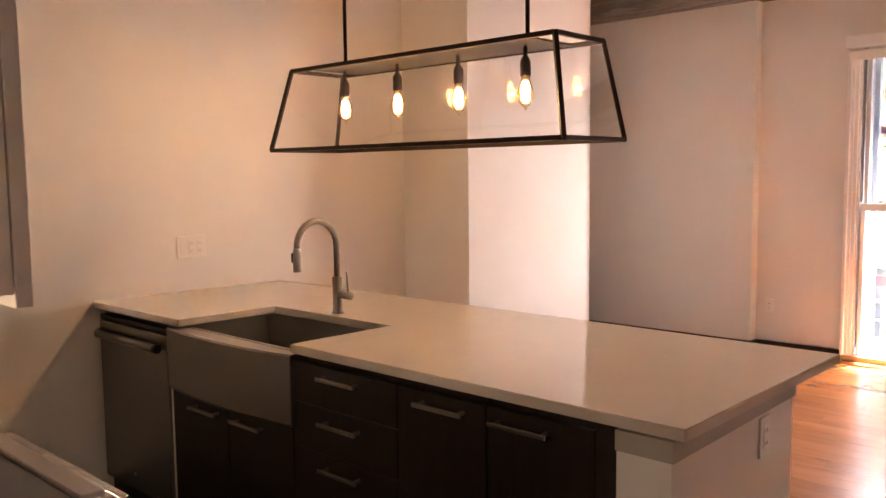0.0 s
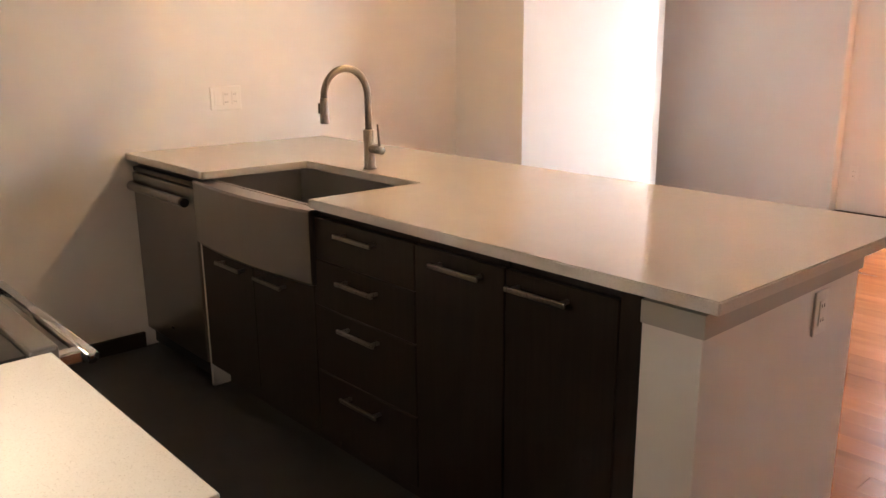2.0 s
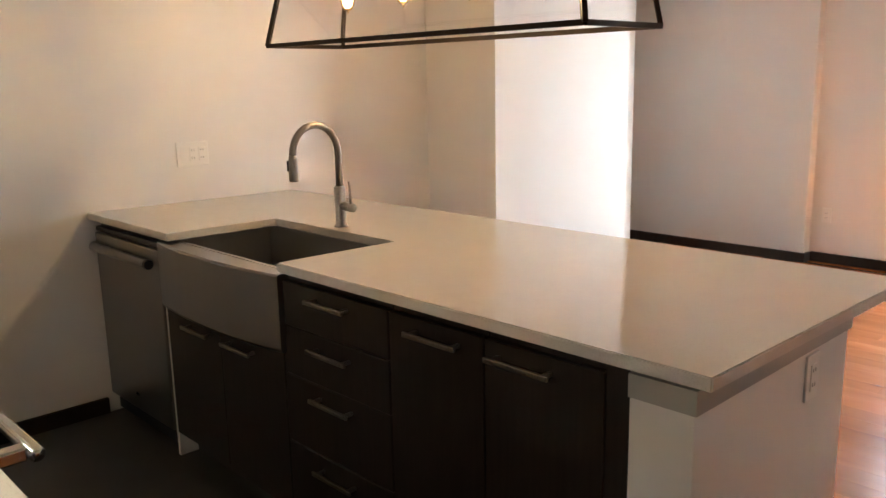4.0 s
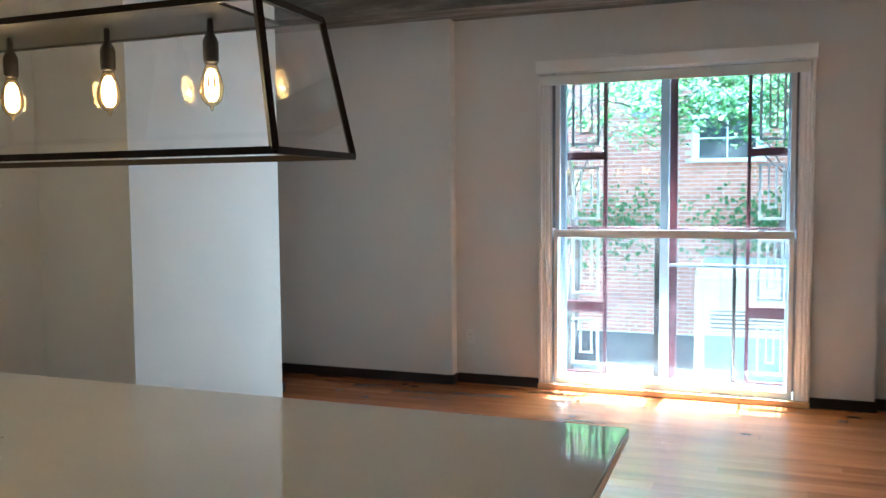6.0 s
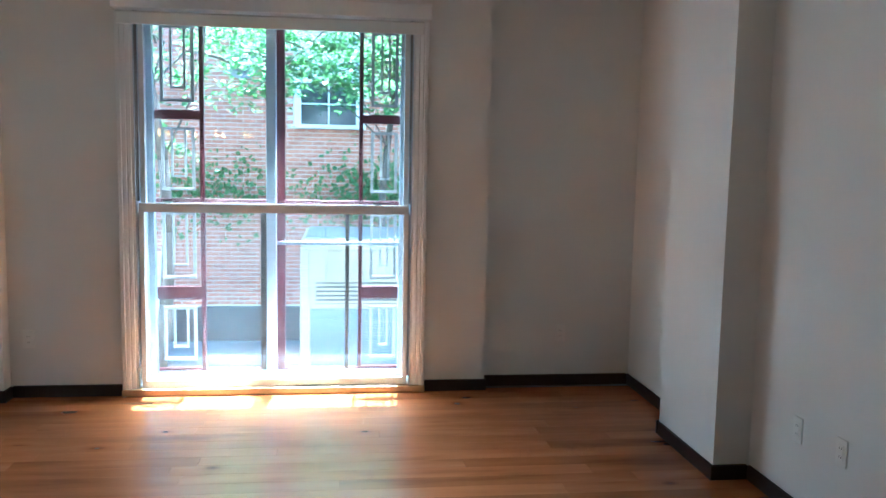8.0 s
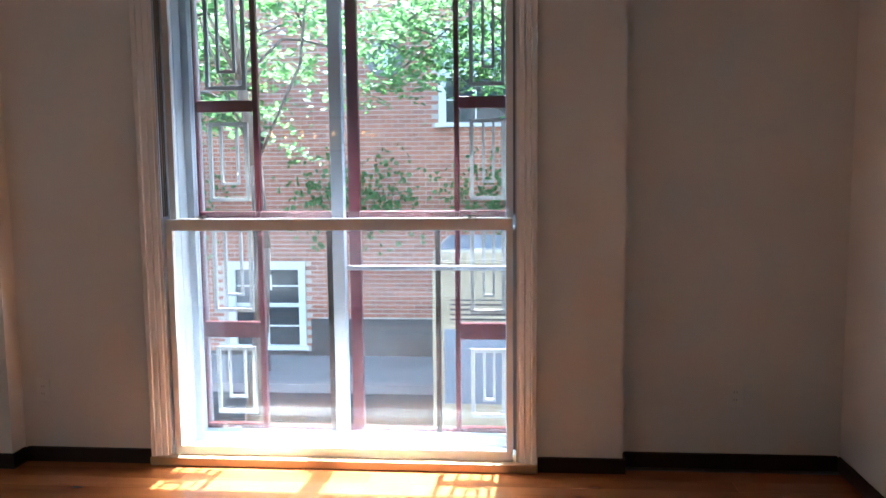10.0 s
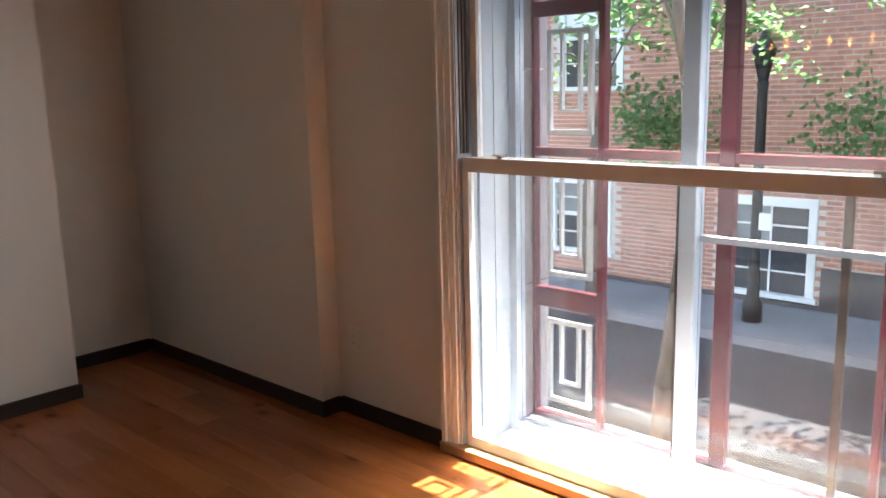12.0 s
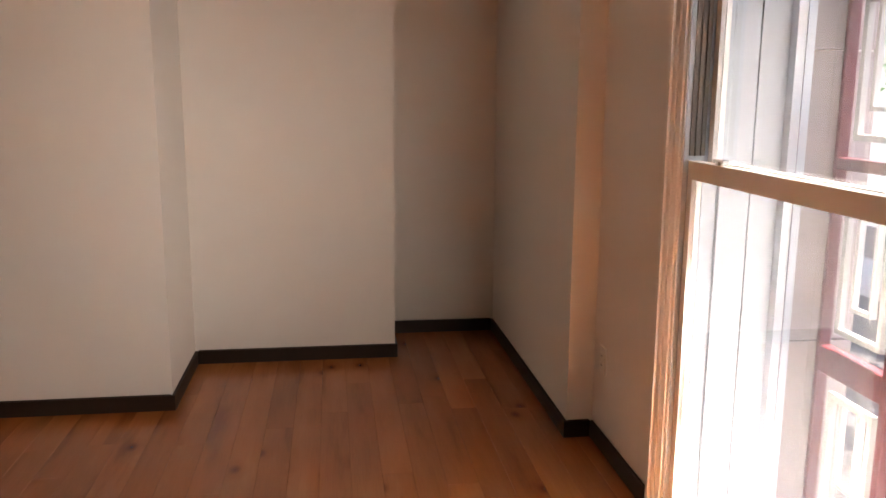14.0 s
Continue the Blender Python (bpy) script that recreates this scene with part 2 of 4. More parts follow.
def part(name, bm, material, parent=None, label="", smooth=False):
    me = bpy.data.meshes.new(name)
    bmesh.ops.recalc_face_normals(bm, faces=bm.faces[:])
    bm.to_mesh(me)
    bm.free()
    me.materials.append(material)
    if smooth:
        for p in me.polygons:
            p.use_smooth = True
    ob = new(name, me)
    if parent is not None:
        ob.parent = parent
        ob.matrix_parent_inverse = parent.matrix_basis.inverted() if parent.parent is None else Matrix()
    if label:
        ob["label"] = label
    return ob


def thing(name, at, label, category, group=""):
    ob = new(name)
    ob.location = at
    ob.empty_display_size = 0.1
    return tagged(ob, label, category, group)


def structure(name, bm, material, label, category):
    return tagged(part(name, bm, material), label, category, kind="structure")


# ---- the rooms ----
H = 3.1
structure("wall_kitchen_left", boxes((-3.70, -3.50, 0.62, 4.335, 0, H)), WALL, "smooth white painted plaster kitchen wall", "wall")
structure("wall_living_left_near", boxes((-3.76, -2.953, 4.335, 5.617, 0, H)), WALL, "white painted living room wall", "wall")
structure("wall_living_left_middle", boxes((-4.22, -3.607, 5.617, 6.68, 0, H)), WALL, "white painted chimney breast wall", "wall")
structure("wall_living_left_far", boxes((-4.22, -4.062, 6.68, 7.316, 0, H)), WALL, "white painted wall of a shallow alcove", "wall")
structure("wall_window_left", boxes((-4.22, -2.445, 7.316, 8.05, 0, H)), WALL, "white painted wall beside the window bay", "wall")
for name, *row in (("wall_bay_left", -2.445, -1.715, 7.428, 8.05, 0, H), ("wall_bay_right", 0.065, 0.553, 7.428, 8.05, 0, H), ("wall_bay_lintel", -1.715, 0.065, 7.428, 8.05, 2.46, H), ("wall_bay_foot", -1.715, 0.065, 7.451, 8.05, -0.3, 0.0)):
    structure(name, boxes(row), WALL, "white painted window bay wall round the tall opening", "wall")
structure("wall_window_right", boxes((0.553, 1.75, 7.526, 8.05, 0, H)), WALL, "white painted recessed wall right of the window", "wall")
structure("wall_right", boxes((1.59, 1.75, -1.5, 7.526, 0, H)), WALL, "long white painted side wall", "wall")
structure("pilaster", boxes((1.405, 1.59, 5.806, 6.486, 0, H)), WALL, "white painted pilaster on the side wall", "pilaster")
structure("wall_kitchen_back", boxes((-3.70, -0.60, 0.41, 0.62, 0, H)), WALL, "white painted wall behind the range", "wall")
structure("wall_hall_left", boxes((-0.75, -0.60, -1.5, 0.41, 0, H)), WALL, "white painted hall wall", "wall")
structure("wall_hall_back", boxes((-0.85, 1.75, -1.65, -1.5, 0, H)), WALL, "white painted hall end wall", "wall")
structure("ceiling", boxes((-4.22, 1.75, -1.65, 8.05, H, H + 0.15)), CEIL, "white painted ceiling", "ceiling")
structure("beam", boxes((-4.1, 1.62, 7.02, 7.6, 2.85, H + 0.05)), CONCRETE, "rough bare concrete beam along the window wall", "beam")
structure("subfloor", boxes((-4.22, 1.75, -1.65, 8.05, -0.30, -0.02)), CONCRETE, "hidden subfloor slab", "floor")
structure("kitchen_floor", boxes((-3.60, -0.70, 0.5, 3.10, -0.02, 0.0)), TILE, "matt charcoal grey kitchen floor", "floor")
floor = structure("floor", boxes((-4.1, -0.70, 3.10, 7.45, -0.02, -0.005), (-0.70, 1.6, -1.5, 7.45, -0.02, -0.005)), OAK, "warm honey-brown oak plank floor", "floor")

BH, BT = 0.075, 0.014


def baseboard(x0, y0, x1, y1, nx, ny):
    """A board along a wall from one point to the other, (nx, ny) pointing into the room."""
    lo_x, hi_x = min(x0, x1, x0 + nx * BT, x1 + nx * BT), max(x0, x1, x0 + nx * BT, x1 + nx * BT)
    lo_y, hi_y = min(y0, y1, y0 + ny * BT, y1 + ny * BT), max(y0, y1, y0 + ny * BT, y1 + ny * BT)
    bm = boxes((lo_x, hi_x, lo_y, hi_y, 0.0, BH))
    top = [e for e in bm.edges if all(v.co.z > BH - 0.001 for v in e.verts)]
    bmesh.ops.bevel(bm, geom=top, offset=0.004, segments=2, affect="EDGES")
    structure("baseboard", bm, BASE, "low dark-stained wooden baseboard", "baseboard")


for row in ((-2.953, 4.321, -2.953, 5.617, 1, 0), (-3.486, 4.335, -2.953, 4.335, 0, -1), (-3.50, 3.11, -3.50, 4.335, 1, 0), (-3.593, 5.617, -2.939, 5.617, 0, 1), (-3.607, 5.631, -3.607, 6.68, 1, 0), (-4.048, 6.68, -3.593, 6.68, 0, 1),
            (-4.062, 6.694, -4.062, 7.302, 1, 0), (-4.048, 7.316, -2.431, 7.316, 0, -1), (-2.445, 7.316, -2.445, 7.414, 1, 0), (-2.431, 7.428, -1.772, 7.428, 0, -1),
            (0.15, 7.428, 0.567, 7.428, 0, -1), (0.553, 7.428, 0.553, 7.512, 1, 0), (0.567, 7.526, 1.576, 7.526, 0, -1), (1.59, 6.486, 1.59, 7.512, -1, 0),
            (1.391, 6.486, 1.576, 6.486, 0, 1), (1.405, 5.806, 1.405, 6.472, -1, 0), (1.391, 5.806, 1.576, 5.806, 0, -1), (1.59, -1.5, 1.59, 5.792, -1, 0), (-3.50, 0.62, -3.50, 2.30, 1, 0)):
    baseboard(*row)


# ---- the tall window ----
def casing(name, x0, x1, z0, z1, flip=False):
    """Moulded casing board: a back band and two sloping fillets with grooves between them."""
    w = x1 - x0
    outline = [(0.0, 0.0), (0.0, 0.030), (0.03, 0.033), (0.24, 0.033), (0.27, 0.024), (0.31, 0.022), (0.34, 0.027), (0.52, 0.023), (0.55, 0.017), (0.59, 0.016), (0.62, 0.021), (0.82, 0.016), (0.85, 0.010), (1.0, 0.010), (1.0, 0.0)]
    if flip:
        outline = [(1 - u, d) for u, d in reversed(outline)]
    bm = extrude_outline([(x0 + u * w, 7.4285 - d) for u, d in outline], z0, z1)
    return part(name, bm, TRIM, window)


window = thing("window_1", (-0.825, 7.45, 0.0), "tall white double-hung window reaching down to the floor", "window")
window["kind"] = "structure"
casing("casing", -1.768, -1.672, 0.0, 2.468)
casing("casing", 0.05, 0.145, 0.0, 2.468, True)
# jambs and outer reveal
part("jamb", boxes((-1.713, -1.668, 7.422, 7.645, 0.0, 2.458), (-1.713, -1.668, 7.649, 7.80, 0.0, 2.458), (-1.668, -1.656, 7.468, 7.474, 0.09, 1.17), (-1.668, -1.656, 7.484, 7.490, 0.09, 1.17), (-1.668, -1.656, 7.54, 7.56, 0.09, 2.42)), VINYL, window)
part("balance_track", boxes((-1.6675, -1.663, 7.437, 7.486, 1.24, 2.41), (-1.663, -1.657, 7.452, 7.458, 1.24, 2.41), (-1.663, -1.657, 7.470, 7.476, 1.24, 2.41)), TRACK, window, "dark grey sash balance track")
part("balance_track", boxes((0.0405, 0.0445, 7.437, 7.486, 1.24, 2.41), (0.0345, 0.0405, 7.452, 7.458, 1.24, 2.41), (0.0345, 0.0405, 7.470, 7.476, 1.24, 2.41)), TRACK, window, "dark grey sash balance track")
part("jamb", boxes((0.045, 0.063, 7.422, 7.80, 0.0, 2.458), (0.033, 0.045, 7.468, 7.490, 0.09, 1.17), (0.033, 0.045, 7.54, 7.56, 0.09, 2.42)), VINYL, window)
part("head_jamb", boxes((-1.695, 0.045, 7.42, 8.045, 2.42, 2.456)), TRIM, window)
sill_bm = rbox(-1.772, 0.15, 7.385, 7.52, 0.002, 0.045, 0.006)
part("window_sill", sill_bm, SILLWOOD, window, "low honey-stained wooden sill board")
part("outer_sill", boxes((-1.695, 0.045, 7.522, 8.045, 0.002, 0.012)), VINYL, window)


def sash(name, y, z0, z1, bottom, top, stile=0.045):
    x0, x1 = -1.655, 0.032
    bm = boxes((x0, x0 + stile, y, y + 0.035, z0, z1), (x1 - stile, x1, y, y + 0.035, z0, z1), (x0 + stile, x1 - stile, y, y + 0.035, z0, z0 + bottom), (x0 + stile, x1 - stile, y, y + 0.035, z1 - top, z1))
    s = part(name, bm, TRIM, window)
    pane = part("pane", boxes((x0 + stile, x1 - stile, y + 0.014, y + 0.019, z0 + bottom, z1 - top)), GLASS, s)
    pane.visible_shadow = False
    return s


lower_sash = sash("lower_sash", 7.432, 0.046, 1.226, 0.045, 0.055, 0.03)
upper_sash = sash("upper_sash", 7.492, 1.175, 2.42, 0.05, 0.04, 0.03)
for lx in (-1.48, -0.17):
    lock = bmesh.new()
    rod(lock, (lx, 7.45, 1.226), (lx, 7.45, 1.236), 0.016)
    box(lock, lx - 0.03, lx + 0.03, 7.44, 7.458, 1.232, 1.242)
    part("sash_lock", lock, CHROME, window, "small polished metal sash lock")

# roller shade in its housing above the glass
shade = thing("roller_shade", (-0.825, 7.40, 2.28), "rolled-up white roller shade in a box housing over the window", "shade")
part("housing", rbox(-1.765, 0.15, 7.30, 7.402, 2.392, 2.485, 0.006), TRIM, shade)
roll = bmesh.new()
rod(roll, (-1.745, 7.36, 2.350), (0.105, 7.36, 2.350), 0.034, 20)
part("fabric_roll", roll, WHITEPLASTIC, shade, smooth=False)
part("hem_bar", rbox(-1.74, 0.10, 7.318, 7.332, 2.300, 2.37, 0.004), WHITEPLASTIC, shade)

# storm window, white aluminium
storm = thing("storm_window", (-0.825, 7.77, 0.03), "white aluminium sliding storm window with two glazed leaves", "window")
part("outer_frame", boxes((-1.667, -1.63, 7.74, 7.80, 0.014, 2.418), (-0.005, 0.04, 7.74, 7.80, 0.014, 2.418), (-1.63, -0.005, 7.74, 7.80, 0.014, 0.058), (-1.63, -0.005, 7.74, 7.80, 2.385, 2.418)), VINYL, storm)
part("mullion", rbox(-0.90, -0.835, 7.73, 7.80, 0.060, 2.383, 0.006), VINYL, storm)
part("mid_rail", boxes((-0.832, -0.006, 7.755, 7.785, 0.935, 0.957)), VINYL, storm)
for px0, px1 in ((-1.628, -0.902), (-0.833, -0.007)):
    pane = part("pane", boxes((px0, px1, 7.768, 7.772, 0.060, 2.383)), GLASS, storm)
    pane.visible_shadow = False

mesh_screen = part("insect_screen", boxes((-1.628, -0.902, 7.790, 7.792, 0.060, 1.19), (-0.833, -0.007, 7.790, 7.792, 0.060, 1.19)), SCREEN, storm, "fine grey insect screen over the lower half")
mesh_screen.visible_shadow = False
SCREENBAR = paint("dark_bronze_paint", (0.05, 0.035, 0.028), 0.5, 0.1, 40, 0.05)
for bx0, bx1 in ((-0.945, -0.906), (-0.372, -0.345)):
    part("screen_stile", rbox(bx0, bx1, 7.802, 7.822, 0.014, 1.19, 0.002, 1), SCREENBAR, storm, "dark bronze screen stile")

# decorative maroon metal screen in the outer reveal
grille = thing("window_grille", (-0.825, 7.955, 0.03), "maroon painted metal window screen with nested grey key-pattern panels", "grille")
GY0, GY1 = 7.935, 7.975
for name, x0, x1, z0, z1 in (("stile", -1.723, -1.676, 0.014, 2.45), ("stile", -1.363, -1.334, 0.014, 2.45), ("stile", -0.85, -0.789, 0.014, 2.45), ("stile", -0.279, -0.252, 0.014, 2.45), ("stile", 0.025, 0.062, 0.014, 2.45),
                             ("rail", -1.676, -1.363, 1.77, 1.832), ("rail", -0.252, 0.025, 1.77, 1.832), ("rail", -1.676, -1.363, 0.533, 0.62), ("rail", -0.252, 0.025, 0.533, 0.62),
                             ("rail", -1.676, -1.363, 1.195, 1.232), ("rail", -1.334, -0.85, 1.195, 1.232), ("rail", -0.789, -0.279, 1.195, 1.232), ("rail", -0.252, 0.025, 1.195, 1.232),
                             ("rail", -1.676, -1.363, 0.014, 0.042), ("rail", -1.334, -0.85, 0.014, 0.036), ("rail", -0.789, -0.279, 0.014, 0.036), ("rail", -0.252, 0.025, 0.014, 0.042)):
    if x0 == -1.723:
        x0 = -1.694
    if x1 == 0.062:
        x1 = 0.044
    part(name, rbox(x0, x1, GY0, GY1, z0, z1, 0.003, 1), MAROON, grille)


def key_panel(x0, x1, z0, z1):
    """Nested rectangles of flat grey bar inside one cell of the screen."""
    w = 0.02
    m = 0.055
    a0, a1, b0, b1 = x0 + m, x1 - m + 0.02, z0 + m, z1 - m
    y0, y1 = 7.945, 7.965
    outer = boxes((a0, a0 + w, y0, y1, b0, b1), (a1 - w, a1, y0, y1, b0, b1), (a0 + w, a1 - w, y0, y1, b0, b0 + w), (a0 + w, a1 - w, y0, y1, b1 - w, b1))
    part("key_frame", outer, IRON, grille)
    c0, c1 = a0 + w + 0.045, a1 - w - 0.035
    inner = boxes((c0, c0 + w * 0.7, y0, y1, b0 + 0.09, b1 - w), (c1 - w * 0.7, c1, y0, y1, b0 + 0.09, b1 - w), (c0 + w * 0.7, c1 - w * 0.7, y0, y1, b0 + 0.09, b0 + 0.09 + w * 0.7))
    part("key_inner", inner, IRON, grille)


for kx0, kx1 in ((-1.676, -1.363), (-0.252, 0.025)):
    for kz0, kz1 in ((1.832, 2.45), (1.232, 1.77), (0.62, 1.195), (0.042, 0.533)):
        key_panel(kx0, kx1, kz0, kz1)

# ---- peninsula ----
FACE = 2.318
counter = extrude_outline([(-3.498, 2.296), (-2.737, 2.296), (-2.737, 2.768), (-1.998, 2.768), (-1.998, 2.296), (-0.558, 2.296), (-0.558, 3.36), (-3.498, 3.36)], 0.89, 0.92)
# the slab falls a few millimetres towards the living room
for v in counter.verts:
    v.co.z -= (v.co.y - 2.83) * 0.0122
bmesh.ops.recalc_face_normals(counter, faces=counter.faces[:])
bmesh.ops.bevel(counter, geom=counter.edges[:], offset=0.003, segments=2, affect="EDGES")
tagged(part("countertop", counter, QUARTZ), "polished pale quartz countertop on the kitchen peninsula", "countertop")
structure("knee_wall", boxes((-0.745, -0.602, 2.318, 3.07, 0, 0.835), (-3.498, -0.745, 2.95, 3.07, 0, 0.884)), WALL, "white painted low wall under the peninsula", "wall")
structure("trim", boxes((-0.745, -0.594, 2.310, 3.078, 0.835, 0.886)), GREYTRIM, "grey trim block under the countertop, darkened for the shade there", "trim")


def pull(parent, x0, x1, z, y=FACE, mat_=NICKEL):
    """A flat bar handle on two square posts."""
    bm = rbox(x0, x1, y - 0.038, y - 0.029, z - 0.007, z + 0.007, 0.0025)
    for x in (x0 + 0.018, x1 - 0.018):
        box(bm, x - 0.005, x + 0.005, y - 0.0295, y, z - 0.005, z + 0.005)
    return part("handle", bm, mat_, parent, "brushed nickel bar handle")


def front(parent, name, x0, x1, z0, z1, y=FACE):
    return part(name, rbox(x0 + 0.0015, x1 - 0.0015, y, y + 0.02, z0 + 0.0015, z1 - 0.0015, 0.002, 1), CABINET, parent)


def carcass(name, x0, x1, label, group="espresso base cabinets"):
    c = thing(name, ((x0 + x1) / 2, 2.6, 0.0), label, "cabinet", group)
    part("body", boxes((x0 + 0.001, x1 - 0.001, FACE + 0.021, 2.948, 0.10, 0.888)), CABINET, c)
    part("toe_kick", boxes((x0 + 0.001, x1 - 0.001, FACE + 0.08, FACE + 0.10, 0.0, 0.10)), CABINET, c)
    return c


sink_cab = thing("sink_cabinet", (-2.43, 2.6, 0.0), "dark espresso sink base cabinet with two doors", "cabinet", "espresso base cabinets")
part("body", boxes((-2.838, -2.022, FACE + 0.021, 2.948, 0.10, 0.60)), CABINET, sink_cab)
part("toe_kick", boxes((-2.838, -2.022, FACE + 0.08, FACE + 0.10, 0.0, 0.10)), CABINET, sink_cab)
part("side_panel", boxes((-2.858, -2.839, FACE + 0.004, 2.948, 0.0, 0.62)), WHITEPLASTIC, sink_cab, "pale unfinished cabinet end panel")
for dx0, dx1, hx0, hx1 in ((-2.838, -2.43, -2.665, -2.475), (-2.43, -2.022, -2.375, -2.185)):
    d = front(sink_cab, "door", dx0, dx1, 0.10, 0.632)
    pull(d, hx0, hx1, 0.584)
drawers = carcass("drawer_cabinet", -2.020, -1.502, "dark espresso base cabinet with four drawers")
for z0, z1, hz in ((0.725, 0.868, 0.832), (0.565, 0.725, 0.679), (0.335, 0.565, 0.522), (0.10, 0.335, 0.286)):
    d = front(drawers, "drawer", -2.020, -1.502, z0, z1)
    pull(d, -1.85, -1.66, hz)
for x0, x1, h0, h1 in ((-1.500, -1.152, -1.405, -1.215), (-1.150, -0.805, -1.120, -0.930)):
    c = carcass("base_cabinet", x0, x1, "dark espresso base cabinet with one slab door")
    d = front(c, "door", x0, x1, 0.10, 0.868)
    pull(d, h0, h1, 0.83)
tagged(part("filler_panel", boxes((-0.803, -0.747, FACE + 0.001, FACE + 0.03, 0.0, 0.888)), CABINET), "narrow dark espresso filler panel beside the knee wall", "panel")

# dishwasher
dw = thing("dishwasher", (-3.18, 2.6, 0.0), "stainless steel dishwasher with a bar handle under the counter", "dishwasher")
part("body", boxes((-3.485, -2.862, FACE + 0.03, 2.93, 0.02, 0.885)), BLACKPLASTIC, dw)
part("door", rbox(-3.478, -2.864, FACE - 0.005, FACE + 0.03, 0.10, 0.842, 0.005), STEEL, dw)
part("control_strip", boxes((-3.478, -2.864, FACE + 0.002, FACE + 0.03, 0.848, 0.868)), BLACKPLASTIC, dw, "black control strip")
hb = bmesh.new()
hz = 0.786
tube(hb, [(-3.465, FACE - 0.004, hz), (-3.46, FACE - 0.022, hz), (-3.44, FACE - 0.032, hz), (-2.93, FACE - 0.032, hz), (-2.912, FACE - 0.032, hz)], 0.019)
rod(hb, (-2.93, FACE - 0.032, hz), (-2.93, FACE, hz), 0.012, 12)
part("handle", hb, STEEL, dw, "thick stainless bar handle", True)
part("handle_cap", rod(bmesh.new(), (-2.911, FACE - 0.032, hz), (-2.893, FACE - 0.032, hz), 0.019, 16), BLACKPLASTIC, dw, "black plastic handle end cap")
part("badge", rbox(-3.20, -3.17, FACE - 0.0075, FACE - 0.0045, 0.165, 0.180, 0.001, 1), CHROME, dw, "small polished badge")
part("kick_plate", boxes((-3.478, -2.864, FACE + 0.06, FACE + 0.08, 0.0, 0.098)), BLACKPLASTIC, dw)

# apron-front sink
sink = thing("farmhouse_sink", (-2.42, 2.5, 0.63), "stainless steel apron-front farmhouse sink set into the countertop", "sink")
SX0, SX1, SYB = -2.832, -2.004, 2.788
ap = bmesh.new()
n = 12
prof = []
for k in range(n + 1):
    u = k / n
    prof.append((SX0 + (SX1 - SX0) * u, 2.298 - 0.034 * math.sin(math.pi * u) ** 0.8))
rows_ = []
for z in (0.632, 0.642, 0.879, 0.8865):
    inset = 0.006 if z in (0.632, 0.8865) else 0.0
    rows_.append([ap.verts.new((x, y + inset, z)) for x, y in prof])
for a, b in zip(rows_, rows_[1:]):
    for k in range(n):
        ap.faces.new((a[k], a[k + 1], b[k + 1], b[k]))
back = [[ap.verts.new((x, 2.345, z)) for x, y in prof] for z in (0.632, 0.8865)]
for k in range(n):
    ap.faces.new((rows_[-1][k], rows_[-1][k + 1], back[1][k + 1], back[1][k]))
    ap.faces.new((rows_[0][k + 1], rows_[0][k], back[0][k], back[0][k + 1]))
    ap.faces.new((back[0][k + 1], back[0][k], back[1][k], back[1][k + 1]))
ap.faces.new([r[0] for r in rows_] + [back[1][0], back[0][0]])
ap.faces.new([r[-1] for r in rows_][::-1] + [back[0][-1], back[1][-1]])
part("apron", ap, STEEL, sink, smooth=False)
bowl = bmesh.new()
rings = []
for inset, z in ((0.0, 0.648), (0.0, 0.888), (0.014, 0.888), (0.016, 0.68), (0.032, 0.664)):
    x0, x1, y0, y1 = SX0 + 0.02 + inset, SX1 - 0.02 - inset, 2.347 + inset, SYB - inset
    rings.append([bowl.verts.new(p) for p in ((x0, y0, z), (x1, y0, z), (x1, y1, z), (x0, y1, z))])
for a, b in zip(rings, rings[1:]):
    for k in range(4):
        bowl.faces.new((a[k], a[(k + 1) % 4], b[(k + 1) % 4], b[k]))
bowl.faces.new(rings[0][::-1])
bowl.faces.new(rings[-1])
part("basin", bowl, SINKSTEEL, sink)
drain = spin([(0.05, 0), (0.05, 0.004), (0.035, 0.005), (0.03, 0.002)], 24, (-2.42, 2.6, 0.664))
part("drain", drain, CHROME, sink, "round polished drain", True)

# faucet
fa = thing("faucet", (-2.386, 2.836, 0.92), "brushed nickel gooseneck pull-down kitchen faucet", "faucet")
part("base", spin([(0.027, 0), (0.027, 0.006), (0.022, 0.01), (0.022, 0.15), (0.018, 0.155)], 24, (-2.386, 2.836, 0.92)), NICKEL, fa, smooth=True)
neck = [(-2.386, 2.836, 1.06), (-2.386, 2.836, 1.20)]
for k in range(1, 15):
    a = math.pi * k / 14
    neck.append((-2.386 - 0.012 * (1 - math.cos(a)), 2.836 - 0.093 * (1 - math.cos(a)), 1.205 + 0.105 * math.sin(a)))
neck_bm = tube(bmesh.new(), neck, 0.0135, 14)
part("neck", neck_bm, NICKEL, fa, smooth=True)
ex, ey, ez = neck[-1]
part("spray_head", spin([(0.0145, 0), (0.0165, -0.02), (0.018, -0.09), (0.0165, -0.096), (0.012, -0.097)], 20, (ex, ey, ez)), NICKEL, fa, smooth=True)
btn = rbox(ex - 0.026, ex - 0.012, ey - 0.012, ey + 0.002, ez - 0.06, ez - 0.02, 0.003)
part("spray_button", btn, BLACKPLASTIC, fa, "black spray button")
lever = bmesh.new()
rod(lever, (-2.369, 2.836, 1.0), (-2.300, 2.831, 1.0), 0.017, 16)
part("valve", lever, NICKEL, fa, smooth=True)
lever = bmesh.new()
rod(lever, (-2.312, 2.831, 1.01), (-2.314, 2.826, 1.10), 0.0055, 10, 0.004)
part("lever", lever, NICKEL, fa, smooth=True)

